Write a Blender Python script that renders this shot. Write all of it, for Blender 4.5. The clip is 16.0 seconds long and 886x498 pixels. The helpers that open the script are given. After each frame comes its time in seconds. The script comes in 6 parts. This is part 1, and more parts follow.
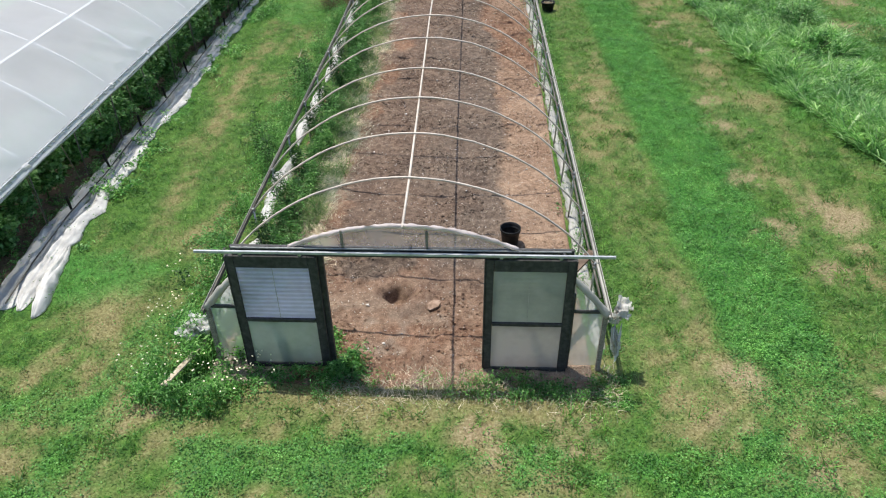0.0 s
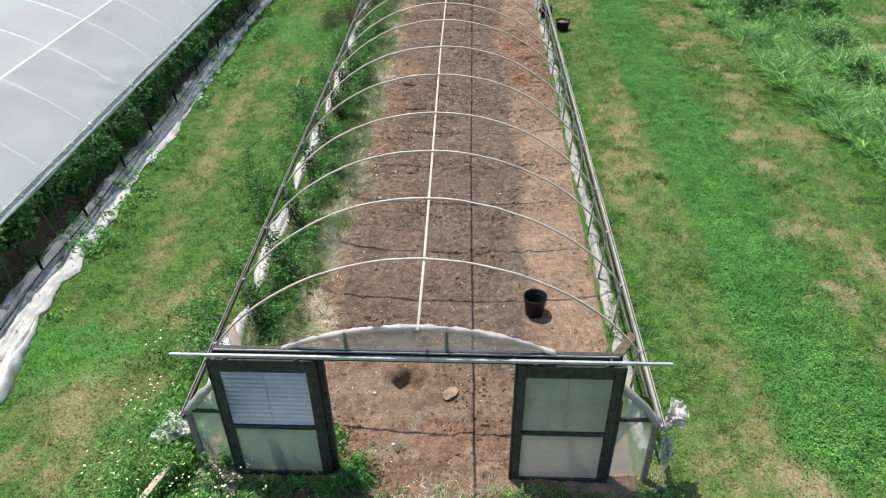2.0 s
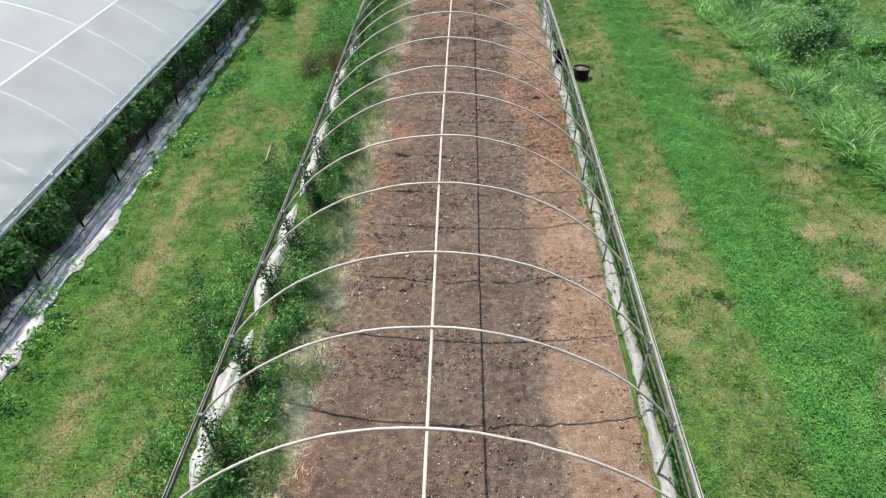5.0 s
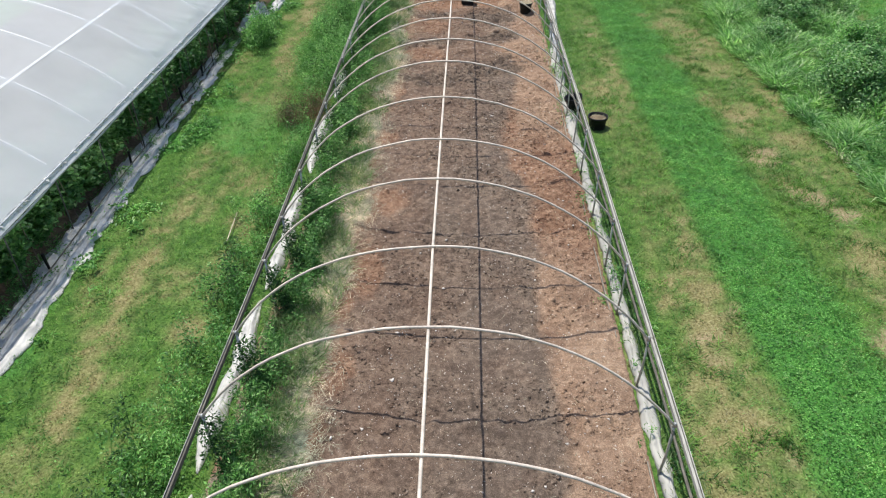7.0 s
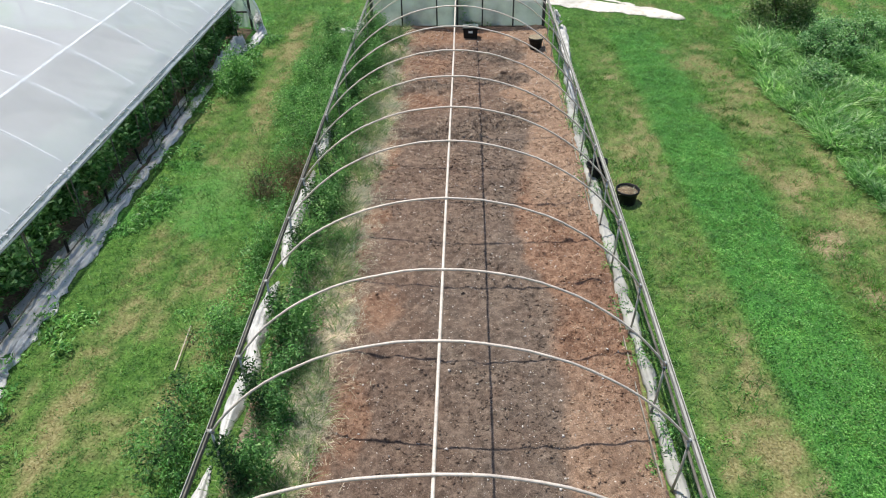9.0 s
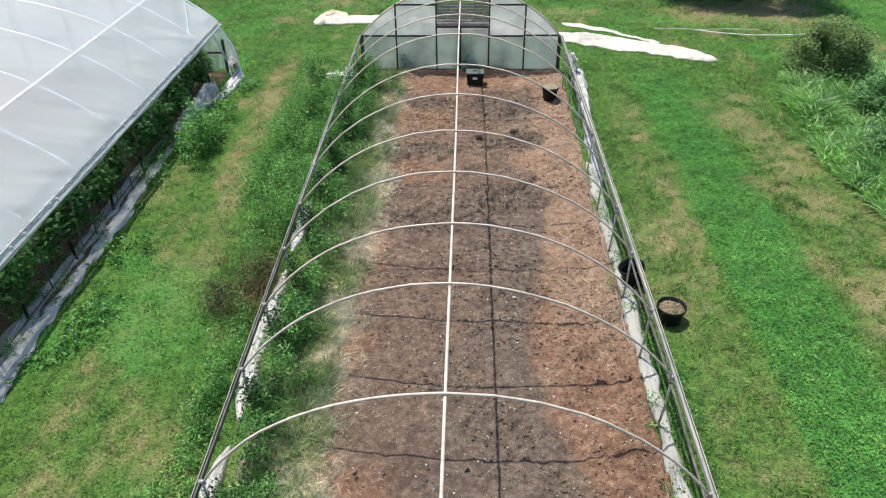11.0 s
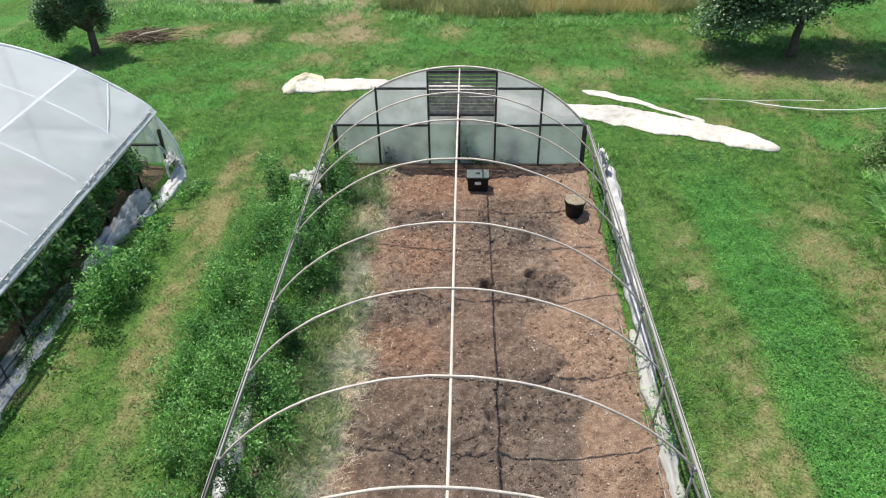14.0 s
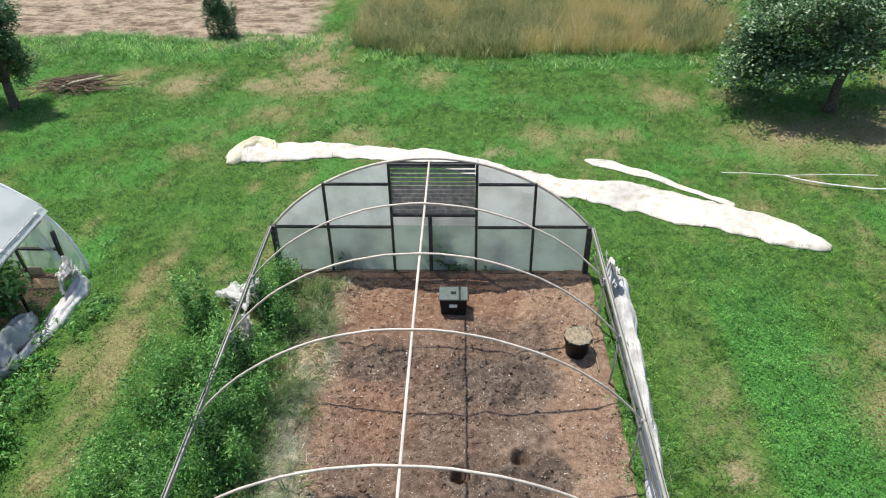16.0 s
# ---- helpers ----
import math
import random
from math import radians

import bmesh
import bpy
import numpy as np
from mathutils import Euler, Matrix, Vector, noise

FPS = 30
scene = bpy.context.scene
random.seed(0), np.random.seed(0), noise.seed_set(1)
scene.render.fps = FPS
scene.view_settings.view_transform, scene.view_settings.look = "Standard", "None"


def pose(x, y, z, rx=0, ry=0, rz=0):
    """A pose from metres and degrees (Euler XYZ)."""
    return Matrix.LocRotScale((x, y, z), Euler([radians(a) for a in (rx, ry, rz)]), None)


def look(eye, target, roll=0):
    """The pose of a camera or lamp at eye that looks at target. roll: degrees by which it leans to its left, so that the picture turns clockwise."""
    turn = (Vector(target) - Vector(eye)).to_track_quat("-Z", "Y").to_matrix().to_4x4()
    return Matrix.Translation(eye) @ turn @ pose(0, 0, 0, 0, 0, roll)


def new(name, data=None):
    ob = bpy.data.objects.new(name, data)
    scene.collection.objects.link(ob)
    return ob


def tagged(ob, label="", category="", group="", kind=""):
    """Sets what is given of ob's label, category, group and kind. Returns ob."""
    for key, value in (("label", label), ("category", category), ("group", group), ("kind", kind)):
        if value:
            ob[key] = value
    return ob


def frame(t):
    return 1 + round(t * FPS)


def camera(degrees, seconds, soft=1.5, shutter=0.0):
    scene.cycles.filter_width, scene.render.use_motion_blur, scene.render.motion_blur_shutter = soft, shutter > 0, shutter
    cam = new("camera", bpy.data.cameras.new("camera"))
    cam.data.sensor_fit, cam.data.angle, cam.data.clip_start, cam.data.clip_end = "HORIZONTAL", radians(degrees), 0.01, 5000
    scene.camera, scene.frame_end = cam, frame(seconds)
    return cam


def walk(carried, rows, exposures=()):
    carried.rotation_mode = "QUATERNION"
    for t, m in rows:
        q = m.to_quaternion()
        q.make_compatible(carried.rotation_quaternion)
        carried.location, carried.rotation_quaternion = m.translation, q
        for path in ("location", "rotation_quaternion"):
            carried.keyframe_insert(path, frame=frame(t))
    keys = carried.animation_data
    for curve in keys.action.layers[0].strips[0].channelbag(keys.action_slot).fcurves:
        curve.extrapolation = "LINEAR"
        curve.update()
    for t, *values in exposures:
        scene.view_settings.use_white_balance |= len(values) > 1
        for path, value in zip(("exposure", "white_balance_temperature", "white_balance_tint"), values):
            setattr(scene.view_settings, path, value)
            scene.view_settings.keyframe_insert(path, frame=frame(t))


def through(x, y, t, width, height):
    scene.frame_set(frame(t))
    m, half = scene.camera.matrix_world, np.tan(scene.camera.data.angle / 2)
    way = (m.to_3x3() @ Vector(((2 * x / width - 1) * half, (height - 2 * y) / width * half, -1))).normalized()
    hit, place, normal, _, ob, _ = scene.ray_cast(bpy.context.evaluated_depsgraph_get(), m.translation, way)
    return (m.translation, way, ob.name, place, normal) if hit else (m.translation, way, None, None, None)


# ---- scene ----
cam = camera(63.8, 16.0, 1.1)
PATH = [
    (0, (1.237, -7.888, 7.928), (1.156, -6.26, 6.77), -0.8),
    (0.5, (1.16, -7.368, 7.911), (1.08, -5.739, 6.754), -0.8),
    (1, (1.058, -6.857, 7.93), (0.977, -5.228, 6.773), -0.9),
    (1.5, (0.964, -6.39, 7.967), (0.882, -4.761, 6.809), -0.9),
    (2, (0.899, -5.929, 8.0), (0.816, -4.301, 6.841), -0.9),
    (2.5, (0.847, -5.384, 8.002), (0.765, -3.755, 6.845), -0.9),
    (3, (0.783, -4.753, 8.005), (0.702, -3.123, 6.849), -0.8),
    (3.5, (0.724, -4.062, 8.027), (0.644, -2.432, 6.87), -0.8),
    (4, (0.688, -3.314, 8.051), (0.606, -1.685, 6.894), -0.9),
    (4.2, (0.643, -3.008, 8.045), (0.568, -1.379, 6.888), -0.8),
    (6.3, (0.647, 0.403, 7.942), (0.572, 2.037, 6.791), -0.9),
    (6.5, (0.646, 0.706, 7.949), (0.569, 2.341, 6.799), -0.9),
    (7, (0.641, 1.499, 7.958), (0.565, 3.134, 6.808), -1.0),
    (7.5, (0.614, 2.291, 7.958), (0.537, 3.927, 6.81), -1.0),
    (8, (0.535, 3.14, 7.955), (0.461, 4.777, 6.808), -0.9),
    (8.5, (0.499, 4.059, 7.982), (0.427, 5.696, 6.836), -0.9),
    (9, (0.454, 4.986, 8.024), (0.383, 6.622, 6.877), -0.9),
    (9.2, (0.436, 5.346, 8.021), (0.365, 6.982, 6.874), -0.9),
    (11.3, (0.322, 9.26, 8.183), (0.247, 10.898, 7.038), -0.8),
    (11.5, (0.266, 9.637, 8.206), (0.193, 11.274, 7.06), -0.9),
    (12, (0.227, 10.544, 8.298), (0.151, 12.179, 7.149), -1.0),
    (12.5, (0.196, 11.468, 8.354), (0.121, 13.102, 7.204), -1.0),
    (13, (0.197, 12.447, 8.369), (0.123, 14.083, 7.221), -0.9),
    (13.5, (0.264, 13.461, 8.449), (0.186, 15.095, 7.298), -1.0),
    (14, (0.304, 14.434, 8.495), (0.227, 16.066, 7.343), -1.0),
    (14.5, (0.347, 15.434, 8.514), (0.273, 17.066, 7.36), -1.0),
    (15, (0.462, 16.456, 8.524), (0.387, 18.087, 7.369), -1.1),
    (15.5, (0.624, 17.593, 8.545), (0.547, 19.221, 7.386), -1.2),
    (16, (0.741, 18.834, 8.529), (0.667, 20.465, 7.374), -1.1),
]
walk(cam, [(t, look(*p)) for t, *p in PATH], [(0.0, 0.40), (16.0, 0.40)])

# ---- world, sun ----
SUN = Vector((-0.263, 0.245, 1.0)).normalized()
world = bpy.data.worlds.new("sky")
scene.world = world
world.use_nodes = True
wn = world.node_tree.nodes
sky = wn.new("ShaderNodeTexSky")
sky.sky_type = "NISHITA"
sky.sun_disc = False
sky.sun_elevation = math.asin(SUN.z)
sky.sun_rotation = math.atan2(SUN.x, SUN.y)
wn["Background"].inputs["Strength"].default_value = 0.13
world.node_tree.links.new(sky.outputs[0], wn["Background"].inputs["Color"])
sun = new("sun", bpy.data.lights.new("sun", "SUN"))
sun.data.energy = 4.6
sun.data.angle = radians(0.55)
sun.data.color = (1.0, 0.95, 0.88)
sun.matrix_world = look(SUN * 60, (0, 0, 0))


# ---- numbers with grain ----
rng = np.random.default_rng(7)


def vnoise(x, y, seed=0):
    """Smooth value noise, 0 to 1."""
    x, y = np.asarray(x, float), np.asarray(y, float)
    xi, yi = np.floor(x).astype(np.int64), np.floor(y).astype(np.int64)
    u, v = x - xi, y - yi
    u, v = u * u * (3 - 2 * u), v * v * (3 - 2 * v)

    def at(a, b):
        h = (a * 374761393 + b * 668265263 + seed * 1442695041) & 0x7FFFFFFF
        h = ((h ^ (h >> 13)) * 1274126177) & 0x7FFFFFFF
        h = ((h ^ (h >> 16)) * 668265263) & 0x7FFFFFFF
        return ((h ^ (h >> 15)) & 0xFFFF) / 65535.0

    return (at(xi, yi) * (1 - u) + at(xi + 1, yi) * u) * (1 - v) + (at(xi, yi + 1) * (1 - u) + at(xi + 1, yi + 1) * u) * v


def fbm(x, y, seed=0, octaves=4):
    total, amp, norm = 0.0, 1.0, 0.0
    for i in range(octaves):
        total = total + amp * vnoise(x * 2 ** i + 17.3 * i, y * 2 ** i - 9.1 * i, seed + i)
        norm += amp
        amp *= 0.5
    return total / norm


def step(a, b, v):
    w = np.clip((v - a) / (b - a), 0, 1)
    return w * w * (3 - 2 * w)


# ---- the lie of the tunnel: side lines and hoops ----
HOOPS = (1.355, 2.83, 4.29, 5.745, 7.52, 9.09, 10.84, 12.165, 13.895, 15.765, 17.185, 18.71, 20.195, 21.77, 23.33, 25.36, 27.015, 28.435)
Y_FRONT, Y_BACK = 0.0, 30.03
HIP = 1.10


def left_side(y):
    return float(np.interp(y, (0, 12, 20, 30), (-2.70, -2.73, -2.86, -3.0)))


def right_side(y):
    return float(np.interp(y, (0, 8, 17, 24, 30), (3.22, 3.18, 3.15, 3.08, 3.0)))


def ridge_x(y):
    return float(np.interp(y, (0, 1.3, 9, 14, 20, 25, 30), (0.30, 0.285, 0.157, 0.125, 0.10, 0.05, 0.02)))


def ridge_z(y):
    return float(np.interp(y, (0, 1.3, 6, 12, 14, 19, 23.3, 26, 30), (2.68, 2.65, 2.66, 2.69, 2.69, 2.65, 2.71, 2.69, 2.55)))


def arch(y, n=28, lift=0.0):
    """Points of a bow from the left hip over the ridge to the right hip."""
    l, r, c, top = left_side(y), right_side(y), ridge_x(y), ridge_z(y) + lift
    out = []
    for i in range(n + 1):
        s = -1 + 2 * i / n
        half = (c - l) if s < 0 else (r - c)
        rise = top - HIP
        rad = (half * half + rise * rise) / (2 * rise)
        a = s * math.asin(min(1, half / rad))
        out.append(Vector((c + rad * math.sin(a), y, top - rad + rad * math.cos(a))))
    return out


# dry and green spots of the grass: x, y, radius
DRY_SPOTS = (
    (8.8, 4.7, .6), (1.2, -1.25, .4), (1.7, -1.8, .3),
    (2.3, -1.95, .35), (-3.7, -0.9, .3), (-5.1, 1.3, .6), (7.6, 17.0, .5), (7.7, 15.5, .6), (4.6, 10.5, .35), (4.6, 8.5, .45),
    (7.4, 22.9, .6), (7.9, 28.0, .6), (7.9, 25.4, .6), (-5.4, 28.2, .5), (-6.6, 35.2, .45), (3.7, 36.3, .6), (-4.6, 39.6, 1.5), (-4.3, 42.0, 1.2), (-4.9, 37.6, 0.8), (-8.3, 39.7, 1.1), (-10.2, 40.2, 1.0), (-12.6, 36.3, 0.7), (9.0, 36.2, 1.6), (11.3, 36.4, 2.4), (8.4, 38.6, .9), (-8.2, 43.5, .8),
    (8.8, 10.3, .8), (8.0, 23.8, .7), (7.1, 20.0, .5), (6.9, 23.1, .4), (7.75, 25.5, .7), (6.7, 27.6, .4), (7.4, 26.6, .9), (8.3, 24.6, .8), (7.9, 22.3, .8), (7.6, 19.2, .6), (8.4, 17.6, .6), (8.2, 12.6, .6), (-4.15, 3.5, .5), (-4.1, 10.4, .35), (-6.1, 27.5, .4),
    (-2.2, 36.2, .7), (2.6, 35.9, .7), (4.8, 36.2, .6), (-0.5, 40.2, .8), (6.6, 38.7, .9),
)


# worn spots where the red earth shows: x, y, radius
SCUFFS = ((13.6, 16.7, .5), (14.4, 19.5, .6), (13.9, 23.0, .5), (7.5, 8.7, .4), (7.4, 10.3, .3), (7.15, 6.0, .4), (7.36, 4.03, .45), (8.75, 4.6, .5), (7.88, 2.75, .35), (5.45, .1, .28), (5.9, -1.84, .26), (5.19, 11.06, .18), (4.57, 9.87, .22), (4.52, 10.35, .18),
          (1.31, -1.24, .3), (2.63, -1.5, .28), (1.55, -1.6, .25), (-3.77, -.87, .3), (7.5, 16.6, .4), (7.85, 14.9, .4), (8.35, 14.1, .35), (4.6, 25.4, .25), (-4.12, 40.1, .9), (-4.8, 42.1, .8), (-4.4, 43.8, .8), (-5.99, 39.7, .5),
          (1.44, 35.2, .4), (.86, 33.2, .4), (-2.25, 31.1, .4), (-8.3, 39.7, .6), (-9.8, 39.7, .4), (10.0, 36.8, .7), (11.2, 36.2, .8), (12.4, 36.7, .7), (9.2, 36.4, .6))


def scuff_at(x, y):
    """How far the turf is worn down to earth."""
    x, y = np.asarray(x, float), np.asarray(y, float)
    n, grain, out = fbm(x / 0.5, y / 0.5, 61), fbm(x / 0.12, y / 0.14, 67, 3), 0.0
    for cx, cy, r in SCUFFS:
        out = np.maximum(out, 0.85 * step(1.5, 0.2, np.sqrt((x - cx) ** 2 + (y - cy) ** 2) / r + (n - 0.5) * 2.2 + (grain - 0.5) * 2.4))
    worn = step(0.60, 0.74, n * 0.6 + grain * 0.4) * (0.55 * step(6.9, 7.5, x) * step(9.4, 8.9, x) * step(31, 29, y) + 0.55 * step(0.5, -0.8, y) * step(-1, 0.5, x) + 0.5 * step(0.7, 0.2, abs(x - 4.75)) * step(0, 1, y) * step(30, 28, y))
    return np.clip(np.maximum(out, worn), 0, 1)


def wheel_track(y):
    return np.interp(y, (1.9, 3.3, 5.1, 7.5, 9.5, 14.2, 17.5, 20, 22.3, 25.6, 28.5), (-4.9, -5.05, -5.2, -5.35, -5.43, -5.68, -5.6, -5.5, -5.3, -5.42, -5.45))


def grass_state(x, y):
    """How dry, how clovered, how bare the turf is at a place."""
    x, y = np.asarray(x, float), np.asarray(y, float)
    n1, n2, n3 = fbm(x / 1.3, y / 3.2, 3), fbm(x / 0.45, y / 1.3, 11), fbm(x / 3.5, y / 5.0, 21)
    wob = (n3 - 0.5) * 1.2
    dry = 0.38 * step(0.50, 0.76, n1 * 0.65 + n2 * 0.35)
    dry = dry + 0.55 * step(0.95, 0.25, abs(x - 4.6 + wob * 0.5)) * (0.55 + 0.65 * step(0.35, 0.6, n2 * 0.5 + n1 * 0.5)) * step(-2, 2, y) * step(30, 26, y)
    dry = dry + 0.85 * step(0.50, 0.05, abs(x - wheel_track(y) + wob * 0.25)) * step(0.2, 0.55, n2 * 0.6 + n1 * 0.4) * step(33, 29, y)
    dry = dry + 0.6 * step(0.45, 0.05, abs(x + 4.1 + wob * 0.5)) * step(0.3, 0.6, n2) * step(16, 10, y)
    dry = dry + 0.32 * step(6.9, 7.6, x + wob * 0.4) * step(9.6, 8.8, x) * step(0.35, 0.65, n2 * 0.5 + n1 * 0.5) * step(30, 27, y)
    dry = dry + 0.42 * step(0.52, 0.70, n2) * step(0.42, 0.58, n1) + 0.85 * step(2.0, -0.5, y) * step(0.42, 0.58, fbm(x / 0.5, y / 0.4, 43))
    grain = fbm(x / 0.16, y / 0.2, 41, 3)
    spots = 0.75 * step(-1.25, -0.75, y) * step(0.0, -0.2, y) * step(3.2, 2.4, abs(x - 0.5)) * (0.4 + 0.8 * n2)
    spots = spots + 0.55 * step(0.55, 0.15, abs(x + 5.15 + wob * 0.3 + 0.05 * (y - 24))) * step(0.3, 0.55, n2 * 0.5 + n1 * 0.5) * step(17, 21, y) * step(32, 30, y)
    for cx, cy, r in DRY_SPOTS:
        d = np.sqrt((x - cx) ** 2 + (y - cy) ** 2) / r + (n2 - 0.5) * 1.3
        spots = np.maximum(spots, 0.66 * step(1.4, 0.20, d + (grain - 0.5) * 1.2))
    clover = step(5.1, 5.45, x + wob * 0.3) * step(7.15, 6.75, x + wob * 0.5) * step(-1.5, 1.0, y) * step(31, 28, y)
    clover = np.maximum(clover, step(0.56, 0.66, fbm(x / 1.9, y / 1.9, 31)) * 0.85 * step(3.3, 5.0, abs(x)) * (1 - 0.8 * step(6.6, 7.0, x) * step(9.6, 9.2, x)) * (1 - step(3.2, 3.6, x) * step(5.3, 5.0, x)))
    clover = np.maximum(clover, step(-0.2, -1.6, y) * 0.9 * step(0.50, 0.60, fbm(x / 1.1, y / 0.9, 37)))
    clover = np.maximum(clover, 0.7 * step(31, 34, y) * step(0.5, 0.6, fbm(x / 2.2, y / 1.6, 38)))
    grain = fbm(x / 0.16, y / 0.2, 41, 3)
    dry = np.clip(dry * (0.52 + 0.14 * step(29, 32, y)) * (1 - 0.8 * clover) * (0.45 + 1.1 * step(0.36, 0.64, grain)) + spots * (0.75 + 0.4 * step(0.36, 0.64, grain)), 0, 0.78)
    bare = step(43.7, 44.5, y + (n1 - 0.5) * 1.5 + 0.1 * (x + 10)) * step(-4.4, -5.6, x + (n1 - .5))
    return dry, np.clip(clover, 0, 1), bare


def ground_z(x, y):
    return (fbm(np.asarray(x) / 0.42, np.asarray(y) / 0.5, 53, 2) - 0.5) * 0.07 + (fbm(np.asarray(x) / 1.7, np.asarray(y) / 1.7, 51) - 0.5) * 0.09 + (vnoise(np.asarray(x) / 6.0, np.asarray(y) / 6.0, 55) - 0.5) * 0.06


# ---- mesh tools ----
def from_arrays(name, verts, quads=None, tris=None, attrs=None):
    """A mesh from arrays; attrs are floats at the points."""
    me = bpy.data.meshes.new(name)
    verts = np.ascontiguousarray(verts, dtype=np.float32)
    nq, nt = (0 if quads is None else len(quads)), (0 if tris is None else len(tris))
    loops = np.concatenate([np.asarray(a, np.int32).ravel() for a in (quads, tris) if a is not None])
    totals = np.concatenate([np.full(nq, 4, np.int32), np.full(nt, 3, np.int32)])
    me.vertices.add(len(verts))
    me.vertices.foreach_set("co", verts.ravel())
    me.loops.add(len(loops))
    me.loops.foreach_set("vertex_index", loops)
    me.polygons.add(nq + nt)
    me.polygons.foreach_set("loop_start", np.concatenate([[0], np.cumsum(totals)[:-1]]).astype(np.int32))
    for key, values in (attrs or {}).items():
        me.attributes.new(key, "FLOAT", "POINT").data.foreach_set("value", np.asarray(values, np.float32))
    me.update(calc_edges=True)
    me.validate()
    return me


def place(name, me, material, parent=None, label="", smooth=False):
    ob = new(name, me)
    me.materials.append(material)
    if smooth:
        me.polygons.foreach_set("use_smooth", np.ones(len(me.polygons), bool))
    ob.parent = parent
    return tagged(ob, label)


def part(name, bm, material, parent=None, label="", bevel=0.0, smooth=False):
    """Links a bmesh as one mesh object under a thing."""
    if bevel:
        bmesh.ops.bevel(bm, geom=[e for e in bm.edges if e.calc_face_angle(0) > 0.6], offset=bevel, segments=1, affect="EDGES", clamp_overlap=True)
    me = bpy.data.meshes.new(name)
    bm.to_mesh(me)
    bm.free()
    return place(name, me, material, parent, label, smooth)


def thing(name, at, label, category, group="", kind=""):
    ob = new(name)
    ob.empty_display_size = 0.2
    ob.location = at
    return tagged(ob, label, category, group, kind)


def local(ob, m=None):
    """Undo a thing's place, so that its parts may be built where they stand."""
    for child in ob.children:
        child.matrix_parent_inverse = ob.matrix_basis.inverted()
    return ob


def box(x0, x1, y0, y1, z0, z1, bm=None):
    bm = bm or bmesh.new()
    bmesh.ops.create_cube(bm, size=1, matrix=Matrix.LocRotScale(((x0 + x1) / 2, (y0 + y1) / 2, (z0 + z1) / 2), None, (abs(x1 - x0), abs(y1 - y0), abs(z1 - z0))))
    return bm


def beam(p, q, w, h, up=(0, 0, 1), bm=None):
    """A squared timber from p to q, w across and h along up."""
    p, q = Vector(p), Vector(q)
    d = (q - p).normalized()
    side = d.cross(Vector(up))
    side = side.normalized() if side.length > 1e-4 else Vector((1, 0, 0))
    top = side.cross(d).normalized()
    bm = bm or bmesh.new()
    rows = [[bm.verts.new(e + side * (a * w / 2) + top * (b * h / 2)) for a, b in ((-1, -1), (1, -1), (1, 1), (-1, 1))] for e in (p, q)]
    for i in range(4):
        j = (i + 1) % 4
        bm.faces.new((rows[0][i], rows[0][j], rows[1][j], rows[1][i]))
    bm.faces.new(rows[0][::-1])
    bm.faces.new(rows[1])
    bmesh.ops.recalc_face_normals(bm, faces=bm.faces)
    return bm


def tube(points, radius, sides=8, bm=None):
    """A round pipe along points; radius may be one number or one for each point."""
    pts = [Vector(p) for p in points]
    radii = radius if isinstance(radius, (list, tuple)) else [radius] * len(pts)
    bm = bm or bmesh.new()
    rings = []
    guide = Vector((0.13, 0.21, 0.97))
    for i, p in enumerate(pts):
        d = (pts[min(i + 1, len(pts) - 1)] - pts[max(i - 1, 0)]).normalized()
        if abs(d.dot(guide)) > 0.95:
            guide = Vector((0.97, 0.13, 0.21))
        a = d.cross(guide).normalized()
        b = d.cross(a).normalized()
        rings.append([bm.verts.new(p + (a * math.cos(k * 2 * math.pi / sides) + b * math.sin(k * 2 * math.pi / sides)) * radii[i]) for k in range(sides)])
    for r, s in zip(rings, rings[1:]):
        for k in range(sides):
            bm.faces.new((r[k], r[(k + 1) % sides], s[(k + 1) % sides], s[k]))
    bm.faces.new(rings[0][::-1])
    bm.faces.new(rings[-1])
    return bm


def lathe(profile, sides=28, bm=None, centre=(0, 0)):
    """Turns (radius, height) pairs round a standing axis."""
    bm = bm or bmesh.new()
    rings = [[bm.verts.new((centre[0] + r * math.cos(k * 2 * math.pi / sides), centre[1] + r * math.sin(k * 2 * math.pi / sides), z)) for k in range(sides)] for r, z in profile]
    for a, b in zip(rings, rings[1:]):
        for k in range(sides):
            bm.faces.new((a[k], a[(k + 1) % sides], b[(k + 1) % sides], b[k]))
    bm.faces.new(rings[0][::-1])
    return bm


def blades(base, height, width, lean, attrs=None):
    """Grass blades as bent slips: arrays of points, heights, widths, leans."""
    n = len(base)
    a = rng.uniform(0, 2 * np.pi, n)
    across = np.stack([np.cos(a), np.sin(a), np.zeros(n)], 1) * (width / 2)[:, None]
    b = rng.uniform(0, 2 * np.pi, n)
    tilt = np.stack([np.cos(b) * lean, np.sin(b) * lean, np.ones(n)], 1)
    tilt /= np.linalg.norm(tilt, axis=1)[:, None]
    mid = base + tilt * (height * 0.55)[:, None]
    droop = np.stack([np.cos(b) * lean * 1.9, np.sin(b) * lean * 1.9, np.ones(n) * (1 - 0.25 * lean)], 1)
    droop /= np.linalg.norm(droop, axis=1)[:, None]
    tip = mid + droop * (height * 0.45)[:, None]
    v = np.stack([base - across, base + across, mid + across * 0.8, mid - across * 0.8, tip], 1).reshape(-1, 3)
    i = np.arange(n)[:, None] * 5
    at = {k: np.repeat(w, 5) for k, w in (attrs or {}).items()}
    return v, i + np.array([[0, 1, 2, 3]]), i + np.array([[3, 2, 4]]), at


